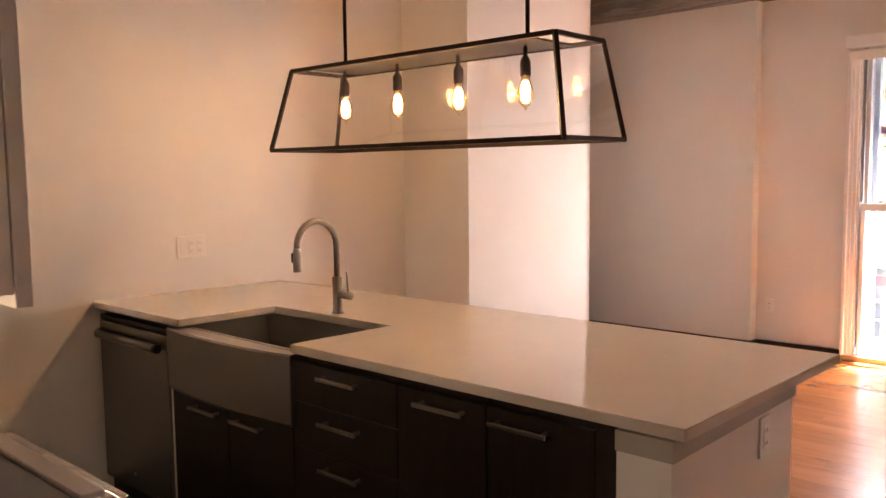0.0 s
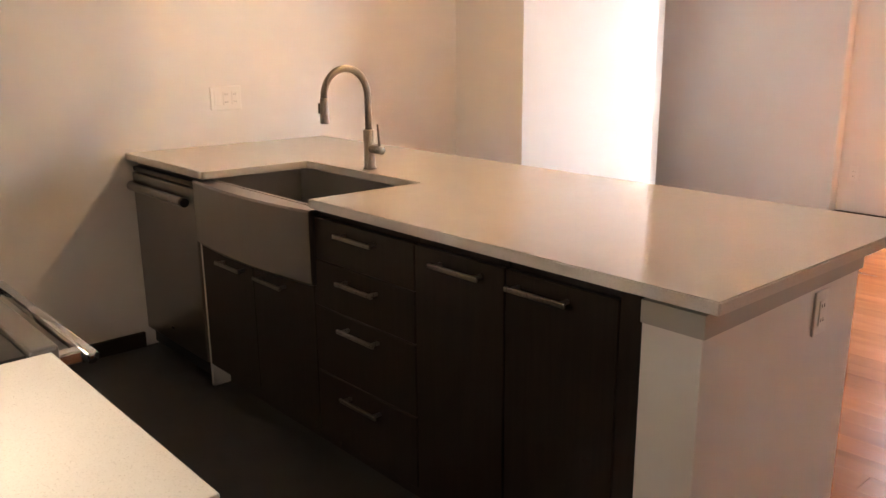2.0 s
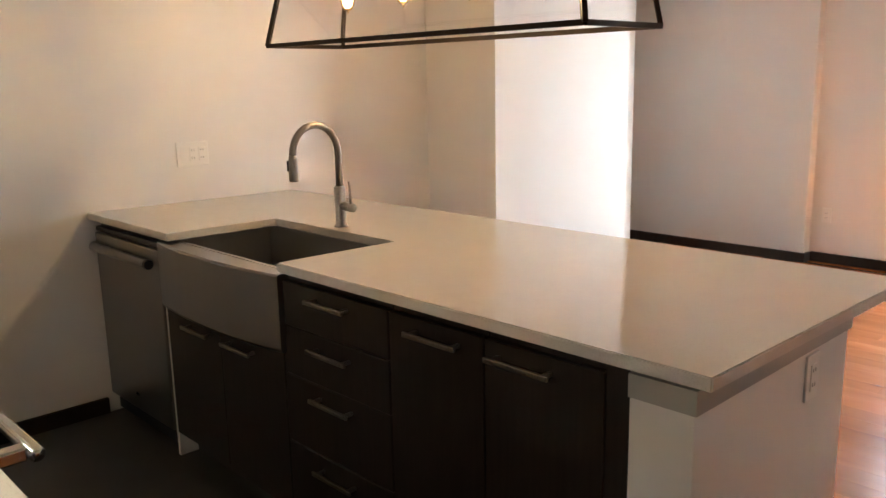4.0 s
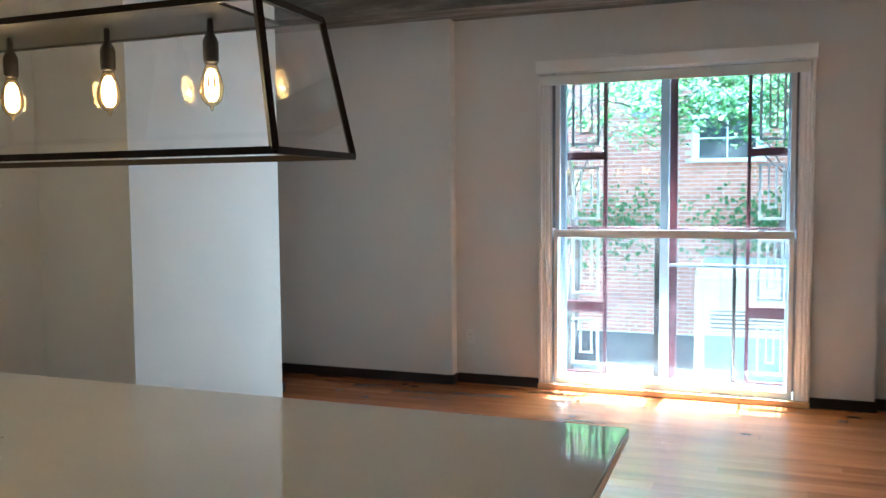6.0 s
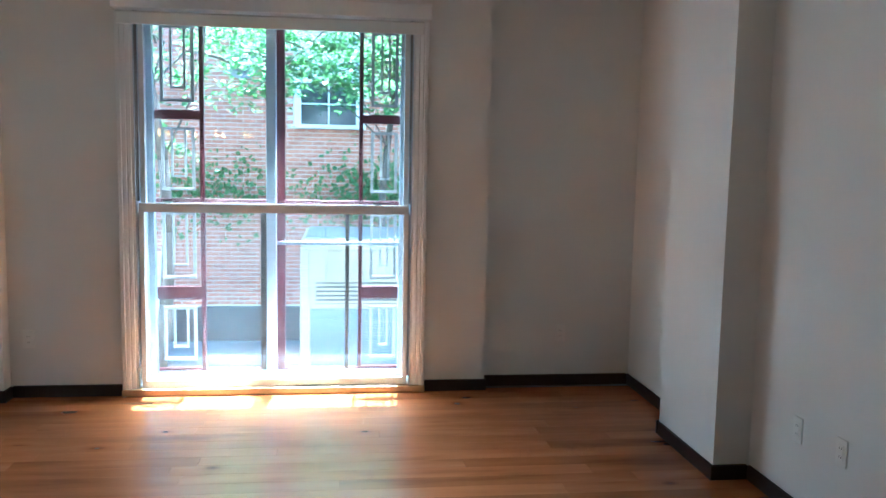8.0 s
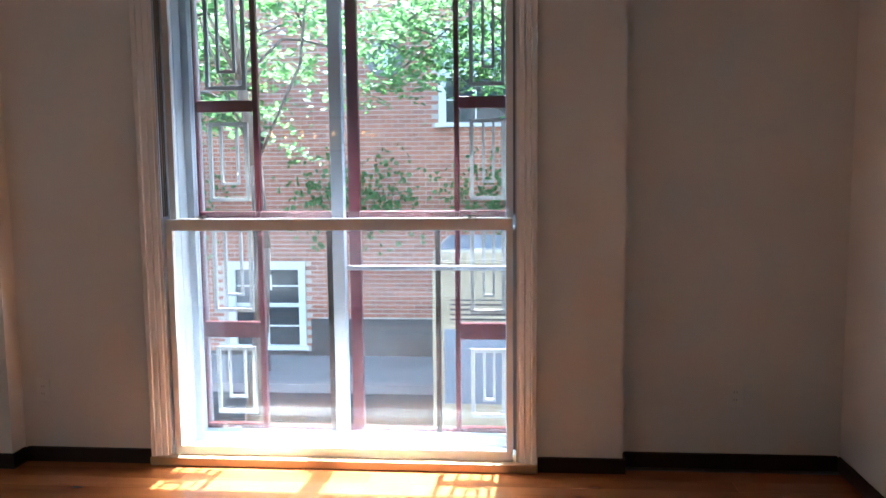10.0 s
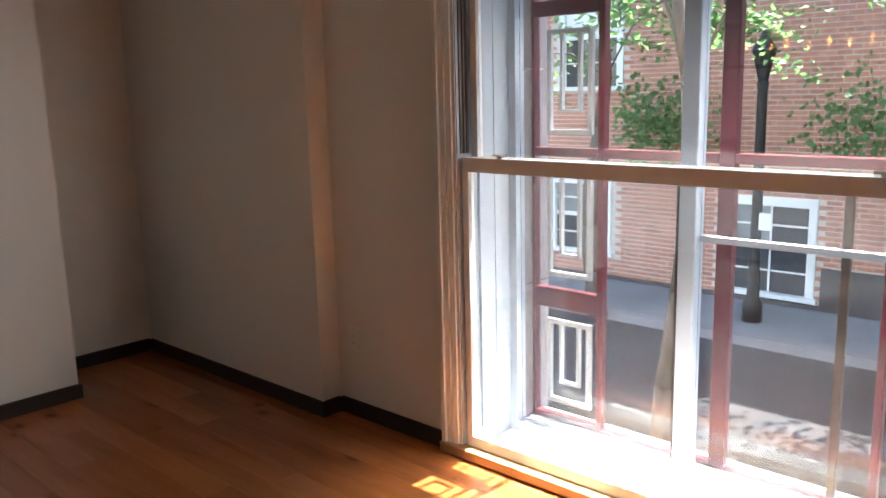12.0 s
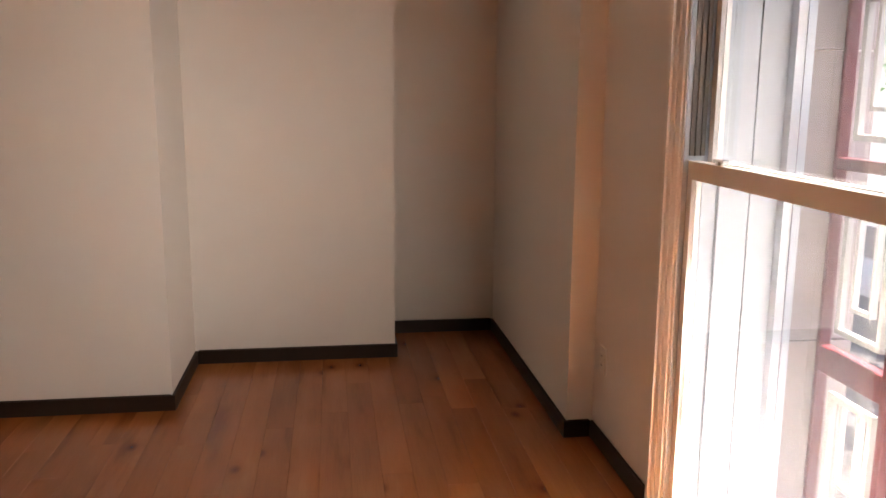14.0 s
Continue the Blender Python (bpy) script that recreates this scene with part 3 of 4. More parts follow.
# lantern pendant
BULB_OUT = [(0.014, 0.0), (0.016, -0.01), (0.024, -0.034), (0.029, -0.056), (0.029, -0.072), (0.024, -0.090), (0.014, -0.101), (0.005, -0.105), (0.004, -0.112), (0.002, -0.116)]
lan = thing("pendant_lantern", (-2.0, 2.992, 1.60), "long dark bronze and glass lantern with four lit filament bulbs", "pendant lamp")
LB = [(-2.778, 2.806), (-1.232, 2.806), (-1.232, 3.179), (-2.778, 3.179)]
LT = [(-2.668, 2.846), (-1.292, 2.846), (-1.292, 3.135), (-2.668, 3.135)]
ZB, ZT, BW = 1.607, 1.945, 0.016
for k in range(4):
    n2 = (k + 1) % 4
    part("frame_bar", bar(bmesh.new(), (*LB[k], ZB), (*LB[n2], ZB), BW, BW), BRONZE, lan)
    part("frame_bar", bar(bmesh.new(), (*LT[k], ZT), (*LT[n2], ZT), BW, BW), BRONZE, lan)
    part("frame_bar", bar(bmesh.new(), (*LB[k], ZB), (*LT[k], ZT), BW, BW), BRONZE, lan)
    g = bmesh.new()
    a, b, c, d = Vector((*LB[k], ZB)), Vector((*LB[n2], ZB)), Vector((*LT[n2], ZT)), Vector((*LT[k], ZT))
    nrm = (b - a).cross(d - a).normalized() * 0.0015
    vs = [g.verts.new(p + s * nrm) for s in (1, -1) for p in (a, b, c, d)]
    for f_ in ((0, 1, 2, 3), (7, 6, 5, 4), (0, 4, 5, 1), (1, 5, 6, 2), (2, 6, 7, 3), (3, 7, 4, 0)):
        g.faces.new([vs[i] for i in f_])
    pane = part("glass_pane", g, GLASS, lan, "clear glass side pane")
    pane.visible_shadow = False
part("top_plate", boxes((-2.56, -1.41, 2.854, 3.127, 1.941, 1.949)), BRONZE, lan)
for rx in (-2.482, -1.510):
    part("rod", rod(bmesh.new(), (rx, 2.992, 1.949), (rx, 2.992, H), 0.008, 12), BRONZE, lan, smooth=True)
    part("canopy", spin([(0.055, 0), (0.06, 0.004), (0.06, 0.02)], 24, (rx, 2.992, H - 0.022)), BRONZE, lan, smooth=True)
for bx in (-2.488, -2.164, -1.834, -1.519):
    by = 2.992
    part("socket", spin([(0.008, 0.09), (0.008, 0.06), (0.014, 0.052), (0.019, 0.04), (0.019, -0.008), (0.016, -0.012)], 20, (bx, by, 1.846)), BRONZE, lan, smooth=True)
    part("stem", rod(bmesh.new(), (bx, by, 1.91), (bx, by, 1.942), 0.006, 10), BRONZE, lan)
    bulb = part("bulb", spin(BULB_OUT + [(max(r - 0.0012, 0.0008), z + (0.0012 if z < -0.08 else 0.0) - (0.003 if z == 0 else 0.0)) for r, z in reversed(BULB_OUT)], 24, (bx, by, 1.834)), BULBGLASS, lan, "amber glass filament bulb, lit", True)
    bulb.visible_shadow = False
    fil = bmesh.new()
    for k in range(6):
        a = 2 * math.pi * k / 6
        tube(fil, [(bx + r * math.cos(a), by + r * math.sin(a), z) for r, z in ((0.005, 1.819), (0.013, 1.806), (0.0165, 1.780), (0.015, 1.755), (0.006, 1.742))], 0.0026, 6)
    fo = part("filament", fil, FILAMENT, bulb)
    fo.visible_shadow = False
    ld = bpy.data.lights.new("bulb_light", "POINT")
    ld.energy, ld.color, ld.shadow_soft_size = BULB_POWER, (1.0, 0.68, 0.40), 0.008
    lo = new("bulb_light", ld)
    lo.location = (bx, by, 1.77)

# ---- range wall ----
tagged(part("side_countertop", rbox(-1.198, -0.600, 0.622, 1.272, 0.89, 0.92, 0.003), QUARTZ), "polished pale quartz countertop beside the range", "countertop")
side = thing("base_cabinet", (-0.9, 0.95, 0.0), "dark espresso base cabinet beside the range", "cabinet", "espresso base cabinets")
part("body", boxes((-1.197, -0.61, 0.622, 1.228, 0.10, 0.888)), CABINET, side)
part("toe_kick", boxes((-1.197, -0.61, 0.65, 1.15, 0.0, 0.10)), CABINET, side)
part("door", rbox(-1.195, -0.612, 1.229, 1.248, 0.102, 0.865, 0.002), CABINET, side)
stove = thing("range", (-1.58, 0.95, 0.0), "stainless steel range with a black glass cooktop", "range")
part("body", boxes((-1.96, -1.202, 0.622, 1.24, 0.0, 0.90)), STEEL, stove)
part("cooktop", rbox(-1.962, -1.20, 0.622, 1.235, 0.901, 0.922, 0.004), BLACKPLASTIC, stove, "black glass cooktop")
part("front_trim", rbox(-1.962, -1.20, 1.236, 1.285, 0.845, 0.928, 0.006), STEEL, stove)
part("door", rbox(-1.95, -1.212, 1.241, 1.27, 0.15, 0.80, 0.004), STEEL, stove)
hb = bmesh.new()
rod(hb, (-1.93, 1.372, 0.848), (-1.318, 1.372, 0.848), 0.014, 16)
part("handle", hb, CHROME, stove, "polished oven door handle", True)
for hx in (-1.90, -1.345):
    part("handle_post", rbox(hx - 0.016, hx + 0.016, 1.2855, 1.36, 0.835, 0.861, 0.004), CHROME, stove, "polished handle bracket")
upper = thing("wall_cabinet", (-0.9, 0.78, 1.37), "wall cabinet above the side counter", "cabinet")
part("body", boxes((-1.198, -0.722, 0.622, 0.978, 1.37, 2.3)), WALL, upper)
part("door", rbox(-1.197, -0.722, 0.980, 1.0, 1.353, 2.3, 0.002), WALL, upper)
strip_data = bpy.data.lights.new("under_cabinet_light", "AREA")
strip_data.shape, strip_data.size, strip_data.size_y, strip_data.energy, strip_data.color = "RECTANGLE", 0.45, 0.03, 0.15, (1.0, 0.82, 0.58)
strip = new("under_cabinet_light", strip_data)
strip.location = (-0.95, 0.80, 1.362)

# ---- outlets ----
def wall_plate(at, normal, label, gangs=1, slots=True):
    """A cover plate; at is its centre on the wall, normal one of x or y with its sign."""
    p = thing("outlet", at, label, "outlet")
    ax = Vector(normal)
    across = Vector((0, 0, 1)).cross(ax)
    turn = Matrix((across, Vector((0, 0, 1)), ax)).transposed().to_4x4()
    m = Matrix.Translation(at) @ turn
    w = 0.035 + 0.046 * (gangs - 1) / 2 * 1.0
    bm = rbox(-w, w, -0.057, 0.057, 0.0, 0.007, 0.003)
    bmesh.ops.transform(bm, matrix=m, verts=bm.verts[:])
    part("plate", bm, WHITEPLASTIC, p)
    for g_ in range(gangs):
        cx = (g_ - (gangs - 1) / 2) * 0.046
        bm = rbox(cx - 0.016, cx + 0.016, -0.033, 0.033, 0.0065, 0.0095, 0.001, 1)
        bmesh.ops.transform(bm, matrix=m, verts=bm.verts[:])
        ins = part("insert", bm, WHITEPLASTIC, p)
        if slots and g_ > 0 or gangs == 1:
            for sx, sz in ((-0.006, -0.018), (0.006, -0.018), (-0.006, 0.018), (0.006, 0.018)):
                bm = boxes((cx + sx - 0.0012, cx + sx + 0.0012, sz - 0.0045, sz + 0.0045, 0.0095, 0.0102))
                bmesh.ops.transform(bm, matrix=m, verts=bm.verts[:])
                part("slot", bm, DARKSLOT, ins)
    return p


wall_plate((-3.50, 2.811, 1.142), (1, 0, 0), "white three-gang switch and outlet plate above the counter", 3)
wall_plate((-0.602, 2.855, 0.765), (1, 0, 0), "white outlet plate on the end of the knee wall")
wall_plate((-2.33, 7.428, 0.37), (0, -1, 0), "white outlet plate on the window bay wall")
wall_plate((1.094, 7.526, 0.363), (0, -1, 0), "white outlet plate on the recessed wall")
wall_plate((1.59, 5.396, 0.385), (-1, 0, 0), "white outlet plate on the side wall")
wall_plate((1.59, 5.08, 0.397), (-1, 0, 0), "white cable outlet plate on the side wall")

# ---- the street ----
STREET = -1.9
ASPHALT = mat("asphalt", (0.055, 0.055, 0.057), 0.85)
_v = coords(ASPHALT)
link(ASPHALT, ramp(ASPHALT, noise_tex(ASPHALT, _v, 1.2, 6), [(0.3, (0.030, 0.031, 0.034)), (0.7, (0.052, 0.053, 0.057))]), bsdf(ASPHALT).inputs["Base Color"])
bsdf(ASPHALT).inputs["Specular IOR Level"].default_value = 0.12
bump(ASPHALT, noise_tex(ASPHALT, _v, 80, 3), 0.5, 0.004)
PAVING = paint("paving", (0.21, 0.203, 0.20), 0.85, 0.12, 30, 0.3)
STONE = paint("grey_stone", (0.25, 0.215, 0.21), 0.8, 0.12, 25, 0.35)
PLINTH = paint("dark_plinth", (0.09, 0.075, 0.07), 0.8, 0.2, 20, 0.3)
WHITEWOOD = paint("white_window_paint", (0.72, 0.70, 0.66), 0.5, 0.05, 40, 0.1)
MORTAR = paint("mortar", (0.56, 0.48, 0.41), 0.9, 0.08, 40, 0.3)
BLACKIRON = paint("black_iron", (0.015, 0.015, 0.016), 0.45, 0.2, 40, 0.1)
CREAM = paint("cream_enamel", (0.36, 0.30, 0.20), 0.35, 0.06, 30, 0.04)
BARK = mat("bark", (0.16, 0.12, 0.09), 0.9)
_v = coords(BARK, (6, 6, 1.5))
_n = noise_tex(BARK, _v, 3, 6)
link(BARK, ramp(BARK, _n, [(0.3, (0.05, 0.037, 0.028)), (0.7, (0.15, 0.115, 0.085))]), bsdf(BARK).inputs["Base Color"])
bump(BARK, _n, 0.7, 0.02)
LEAF = mat("leaf", (0.10, 0.19, 0.04), 0.5)
_g = LEAF.node_tree.nodes.new("ShaderNodeNewGeometry")
link(LEAF, ramp(LEAF, _g.outputs["Random Per Island"], [(0.0, (0.05, 0.105, 0.035)), (0.5, (0.08, 0.16, 0.05)), (1.0, (0.12, 0.21, 0.075))]), bsdf(LEAF).inputs["Base Color"])
bsdf(LEAF).inputs["Subsurface Weight"].default_value = 0.0
_tr = LEAF.node_tree.nodes.new("ShaderNodeBsdfTranslucent")
_tr.inputs["Color"].default_value = (0.17, 0.33, 0.11, 1)
_mx = LEAF.node_tree.nodes.new("ShaderNodeMixShader")
_mx.inputs["Fac"].default_value = 0.5
link(LEAF, bsdf(LEAF).outputs["BSDF"], _mx.inputs[1])
link(LEAF, _tr.outputs["BSDF"], _mx.inputs[2])
link(LEAF, _mx.outputs["Shader"], LEAF.node_tree.nodes["Material Output"].inputs["Surface"])

BRICK = mat("red_brick", (0.27, 0.10, 0.065), 0.8)
_i = BRICK.node_tree.nodes.new("ShaderNodeObjectInfo")
_g = BRICK.node_tree.nodes.new("ShaderNodeNewGeometry")
_s = BRICK.node_tree.nodes.new("ShaderNodeMath")
_s.operation = "ADD"
link(BRICK, _i.outputs["Random"], _s.inputs[0])
link(BRICK, _g.outputs["Random Per Island"], _s.inputs[1])
_f = BRICK.node_tree.nodes.new("ShaderNodeMath")
_f.operation = "FRACT"
link(BRICK, _s.outputs[0], _f.inputs[0])
_c = ramp(BRICK, _f.outputs[0], [(0.0, (0.31, 0.115, 0.072)), (0.4, (0.43, 0.165, 0.10)), (0.8, (0.50, 0.205, 0.13)), (1.0, (0.27, 0.11, 0.08))])
_n = noise_tex(BRICK, coords(BRICK), 14, 5)
link(BRICK, mixed(BRICK, 0.35, _c, ramp(BRICK, _n, [(0.3, (0.30, 0.115, 0.075)), (0.7, (0.50, 0.22, 0.145))])), bsdf(BRICK).inputs["Base Color"])
bump(BRICK, _n, 0.4, 0.004)

structure("ground", boxes((-400, 400, 8.06, 900, STREET - 0.5, STREET - 0.13)), ASPHALT, "grey asphalt street", "road")
structure("pavement_near", boxes((-60, 60, 8.055, 10.2, STREET - 0.3, STREET)), PAVING, "pale concrete pavement below the window", "pavement")
structure("pavement_far", boxes((-60, 60, 15.75, 17.5, STREET - 0.3, STREET)), PAVING, "pale concrete pavement across the street", "pavement")
structure("kerb", boxes((-60, 60, 15.60, 15.748, STREET - 0.3, STREET + 0.005)), STONE, "grey granite kerb across the street", "kerb")
# stone outer reveal of the tall window
structure("trim_stone", boxes((-1.7125, -1.6955, 7.802, 8.06, 0.014, 0.627), (-1.7125, -1.6955, 7.802, 8.06, 0.633, 1.557), (-1.7125, -1.6955, 7.802, 8.06, 1.563, 2.418)), STONE, "grey-pink stone blocks of the outer reveal", "trim")

FY = 17.5
house = thing("brick_house", (-4, FY, STREET), "red brick town house with white windows across the street", "house")
holes = [(-5.0, -3.62, -1.80, -0.24), (-1.24, 0.0, 2.05, 3.75), (-8.2, -6.9, 1.4, 3.2), (-8.4, -7.1, -1.5, -0.1), (-12.2, -10.9, 1.4, 3.2), (2.8, 4.05, 2.05, 3.75), (-4.86, -3.56, 5.2, 6.9), (-1.24, 0.0, 5.2, 6.9), (-8.2, -6.9, 5.2, 6.9)]
part("wall", boxes((-30, 20, FY + 0.05, FY + 8, STREET - 0.1, 7.2)), MORTAR, house)
part("roof", boxes((-30.2, 20.2, FY - 0.25, FY + 8.2, 7.2, 7.5)), PLINTH, house)
part("plinth", boxes((-30, -8.6, FY - 0.05, FY + 0.049, STREET - 0.05, -1.25), (-3.52, 20, FY - 0.05, FY + 0.049, STREET - 0.05, -1.25), (-8.6, -3.52, FY - 0.05, FY + 0.049, STREET - 0.05, -1.83)), PLINTH, house)
for x0, x1, z0, z1 in holes:
    w = part("window", boxes((x0, x0 + 0.12, FY - 0.03, FY + 0.06, z0 + 0.07, z1), (x1 - 0.12, x1, FY - 0.03, FY + 0.06, z0 + 0.07, z1), (x0 + 0.12, x1 - 0.12, FY - 0.03, FY + 0.06, z1 - 0.14, z1), (x0 + 0.12, x1 - 0.12, FY + 0.01, FY + 0.06, (z0 + z1) / 2 - 0.03, (z0 + z1) / 2 + 0.04)), WHITEWOOD, house, "white painted sash window")
    part("window_sill", boxes((x0 - 0.06, x1 + 0.06, FY - 0.09, FY + 0.05, z0, z0 + 0.07)), WHITEWOOD, w)
    mid = (x0 + x1) / 2
    part("muntin", boxes((mid - 0.014, mid + 0.014, FY + 0.02, FY + 0.045, z0 + 0.07, (z0 + z1) / 2 - 0.03), (x0 + 0.12, x1 - 0.12, FY + 0.022, FY + 0.043, (z0 * 3 + z1) / 4 + 0.01, (z0 * 3 + z1) / 4 + 0.035)), WHITEWOOD, w)
    pn = part("pane", boxes((x0 + 0.12, x1 - 0.12, FY + 0.0487, FY + 0.0497, z0 + 0.07, z1 - 0.14)), mat("window_glass_dark", (0.04, 0.045, 0.05), 0.06) if "window_glass_dark" not in bpy.data.materials else bpy.data.materials["window_glass_dark"], w)
    if z0 < 0:
        part("muntin", boxes((mid - 0.014, mid + 0.014, FY + 0.02, FY + 0.045, (z0 + z1) / 2 + 0.04, z1 - 0.14), (x0 + 0.12, x1 - 0.12, FY + 0.022, FY + 0.043, (z0 + 3 * z1) / 4 - 0.06, (z0 + 3 * z1) / 4 - 0.03)), WHITEWOOD, w)
        part("half_blind", boxes((x0 + 0.125, mid - 0.02, FY + 0.046, FY + 0.0485, (z0 + z1) / 2 + 0.04, z1 - 0.14)), PAVING, w, "pale blind behind half of the panes")
        continue
    blind = part("blind", boxes((x0 + 0.125, x1 - 0.125, FY + 0.036, FY + 0.041, (z0 + z1) / 2 + 0.04, z1 - 0.14)), WHITEWOOD, w, "drawn white blind")

# round white sign on the brick
sign = thing("round_sign", (-2.15, FY - 0.05, 3.2), "round white and grey sign mounted on the brick facade", "sign")


def disc(r0, r1, y0, y1, cx, cz, seg=40):
    bm = bmesh.new()
    rings = [[bm.verts.new((cx + r * math.cos(2 * math.pi * k / seg), y, cz + r * math.sin(2 * math.pi * k / seg))) for k in range(seg)] for r, y in ((r0, y0), (r1, y0), (r1, y1), (r0, y1))]
    for a, b in zip(rings, rings[1:] + rings[:1]):
        for k in range(seg):
            bm.faces.new((a[k], a[(k + 1) % seg], b[(k + 1) % seg], b[k]))
    return bm


part("rim", disc(0.2, 0.31, FY - 0.06, FY - 0.005, -2.15, 3.2), STONE, sign)
part("dark_ring", disc(0.155, 0.2, FY - 0.05, FY - 0.005, -2.15, 3.2), PLINTH, sign)
part("face", disc(0.002, 0.155, FY - 0.055, FY - 0.005, -2.15, 3.2), WHITEWOOD, sign)
part("curl", tube(bmesh.new(), [(-2.15 + 0.09 * math.cos(a / 10), FY - 0.06, 3.2 + 0.09 * math.sin(a / 10) + 0.03 * math.cos(a / 5)) for a in range(0, 45, 3)], 0.014, 8), PLINTH, sign)

# street lamp
lamp = thing("street_lamp", (-4.09, 16.4, STREET), "black cast iron street lamp post on the far pavement", "street lamp")
part("post", spin([(0.14, 0), (0.14, 0.25), (0.09, 0.35), (0.075, 0.8), (0.065, 3.3), (0.085, 3.35), (0.06, 3.4)], 16, (-4.09, 16.4, STREET)), BLACKIRON, lamp, smooth=True)
part("lantern", spin([(0.07, 3.4), (0.16, 3.75), (0.17, 3.8), (0.06, 3.98), (0.02, 4.1)], 8, (-4.09, 16.4, STREET)), BLACKIRON, lamp)
part("notice", boxes((-4.01, -3.85, 16.28, 16.29, 0.10 - 0.65, 0.34 - 0.65)), WHITEWOOD, lamp, "small white notice plate")

# box truck parked across the street
van = thing("box_truck", (0.9, 13.9, STREET - 0.13), "cream and grey box truck parked at the far kerb", "truck")
VX0, VX1, VY0, VY1, VZ = -0.92, 3.7, 13.0, 14.85, STREET - 0.13
PANELBLUE = paint("blue_grey_enamel", (0.16, 0.18, 0.21), 0.4, 0.08, 30, 0.05)
part("body", rbox(VX0, VX1, VY0, VY1, VZ + 0.32, VZ + 2.49, 0.05, 3), CREAM, van)
part("corner_post", rbox(VX0 - 0.008, VX0 + 0.11, VY0 - 0.012, VY0 + 0.1, VZ + 0.2, VZ + 2.36, 0.01), CREAM, van)
part("side_panel", rbox(VX0 + 0.13, VX1 - 0.2, VY0 - 0.008, VY0 + 0.02, VZ + 0.66, VZ + 1.56, 0.006), PANELBLUE, van, "blue-grey side panel")
for k in range(5):
    part("louvre", boxes((VX0 + 0.2, VX1 - 0.25, VY0 - 0.02, VY0 + 0.01, VZ + 1.63 + 0.058 * k, VZ + 1.662 + 0.058 * k)), CREAM, van)
part("roof_panel", rbox(VX0 + 0.06, VX1 - 0.06, VY0 + 0.06, VY1 - 0.06, VZ + 2.47, VZ + 2.505, 0.006), PANELBLUE, van, "grey roof panel")
# flat dark sheet on the body, painted shade between the louvres
part("louvre_shade_sheet", boxes((VX0 + 0.2, VX1 - 0.25, VY0 - 0.006, VY0 + 0.01, VZ + 1.62, VZ + 1.91)), PLINTH, van, "dark sheet standing for the shade between the louvres")
part("rub_rail", rbox(VX0, VX1, VY0 - 0.02, VY0 + 0.02, VZ + 2.33, VZ + 2.37, 0.006), CREAM, van)
for wx in (VX0 + 1.0, VX1 - 0.9):
    for wy in (VY0 + 0.02, VY1 - 0.26):
        wheel = part("wheel", rod(bmesh.new(), (wx, wy, VZ + 0.38), (wx, wy + 0.24, VZ + 0.38), 0.38, 28), BLACKPLASTIC, van)
        part("rim", rod(bmesh.new(), (wx, wy - 0.01, VZ + 0.38), (wx, wy + 0.02, VZ + 0.38), 0.22, 20), STEEL, wheel)


def tree(x, y, height, crown_at, spread, leaves, seed, label, girth=0.15):
    """A street tree: bent tapered trunk, limbs and a loose crown of single leaves."""
    rng = random.Random(seed)
    t = thing("tree", (x, y, STREET), label, "tree")
    bm = bmesh.new()
    pts = [Vector((x + 0.10 * math.sin(k * 0.9 + seed), y + 0.06 * math.cos(k * 1.3), STREET + height * k / 8)) for k in range(9)]
    for k in range(8):
        rod(bm, pts[k], pts[k + 1], girth * (1 - 0.085 * k), 12, girth * (1 - 0.085 * (k + 1)))
    part("trunk", bm, BARK, t, smooth=True)
    tips = []
    for k in range(16):
        base = pts[rng.randint(5, 8)]
        tip = Vector(crown_at) + Vector((rng.uniform(-1, 1) * spread[0], rng.uniform(-1, 1) * spread[1], rng.uniform(-1, 1) * spread[2]))
        mid = (base + tip) / 2 + Vector((0, 0, 0.25))
        limb = bmesh.new()
        tube(limb, [base, (base + mid) / 2 + Vector((rng.uniform(-0.2, 0.2), 0, 0.16)), mid, (mid + tip) / 2 + Vector((0, 0, rng.uniform(-0.1, 0.12))), tip], 0.013, 6)
        part("limb", limb, BARK, t, smooth=True)
        tips += [tip, mid, (tip + mid) / 2]
    verts, faces = [], []
    shape = ((0, 0), (0.28, 0.12), (0.5, 0.42), (0.22, 0.5), (0.0, 1.0), (-0.22, 0.5), (-0.5, 0.42), (-0.28, 0.12))
    sprays = [rng.choice(tips) + Vector((rng.gauss(0, 0.42), rng.gauss(0, 0.35), rng.gauss(0, 0.26))) for _ in range(leaves // 42)]
    tilts = [(rng.gauss(0, 0.22), rng.gauss(0, 0.22)) for _ in sprays]
    for _ in range(leaves):
        k = rng.randrange(len(sprays))
        du, dv = rng.gauss(0, 0.23), rng.gauss(0, 0.2)
        c = sprays[k] + Vector((du, dv, du * tilts[k][0] + dv * tilts[k][1] - 0.5 * (du * du + dv * dv) + rng.gauss(0, 0.025)))
        size = rng.uniform(0.05, 0.115)
        turn = Euler((rng.gauss(0.15, 0.45), rng.gauss(0, 0.4), rng.uniform(0, 6.28))).to_matrix()
        n0 = len(verts)
        for u, v in shape:
            verts.append(c + turn @ Vector((u * size, v * size, abs(u) * 0.25 * size)))
        faces += [(n0, n0 + 1, n0 + 2, n0 + 3, n0 + 4), (n0, n0 + 4, n0 + 5, n0 + 6, n0 + 7)]
    me = bpy.data.meshes.new("crown")
    me.from_pydata(verts, [], faces)
    me.materials.append(LEAF)
    cr = new("crown", me)
    cr.parent = t
    cr.matrix_parent_inverse = t.matrix_basis.inverted()
    tagged(cr, "loose crown of bright green leaves", kind="stuff")
    return t


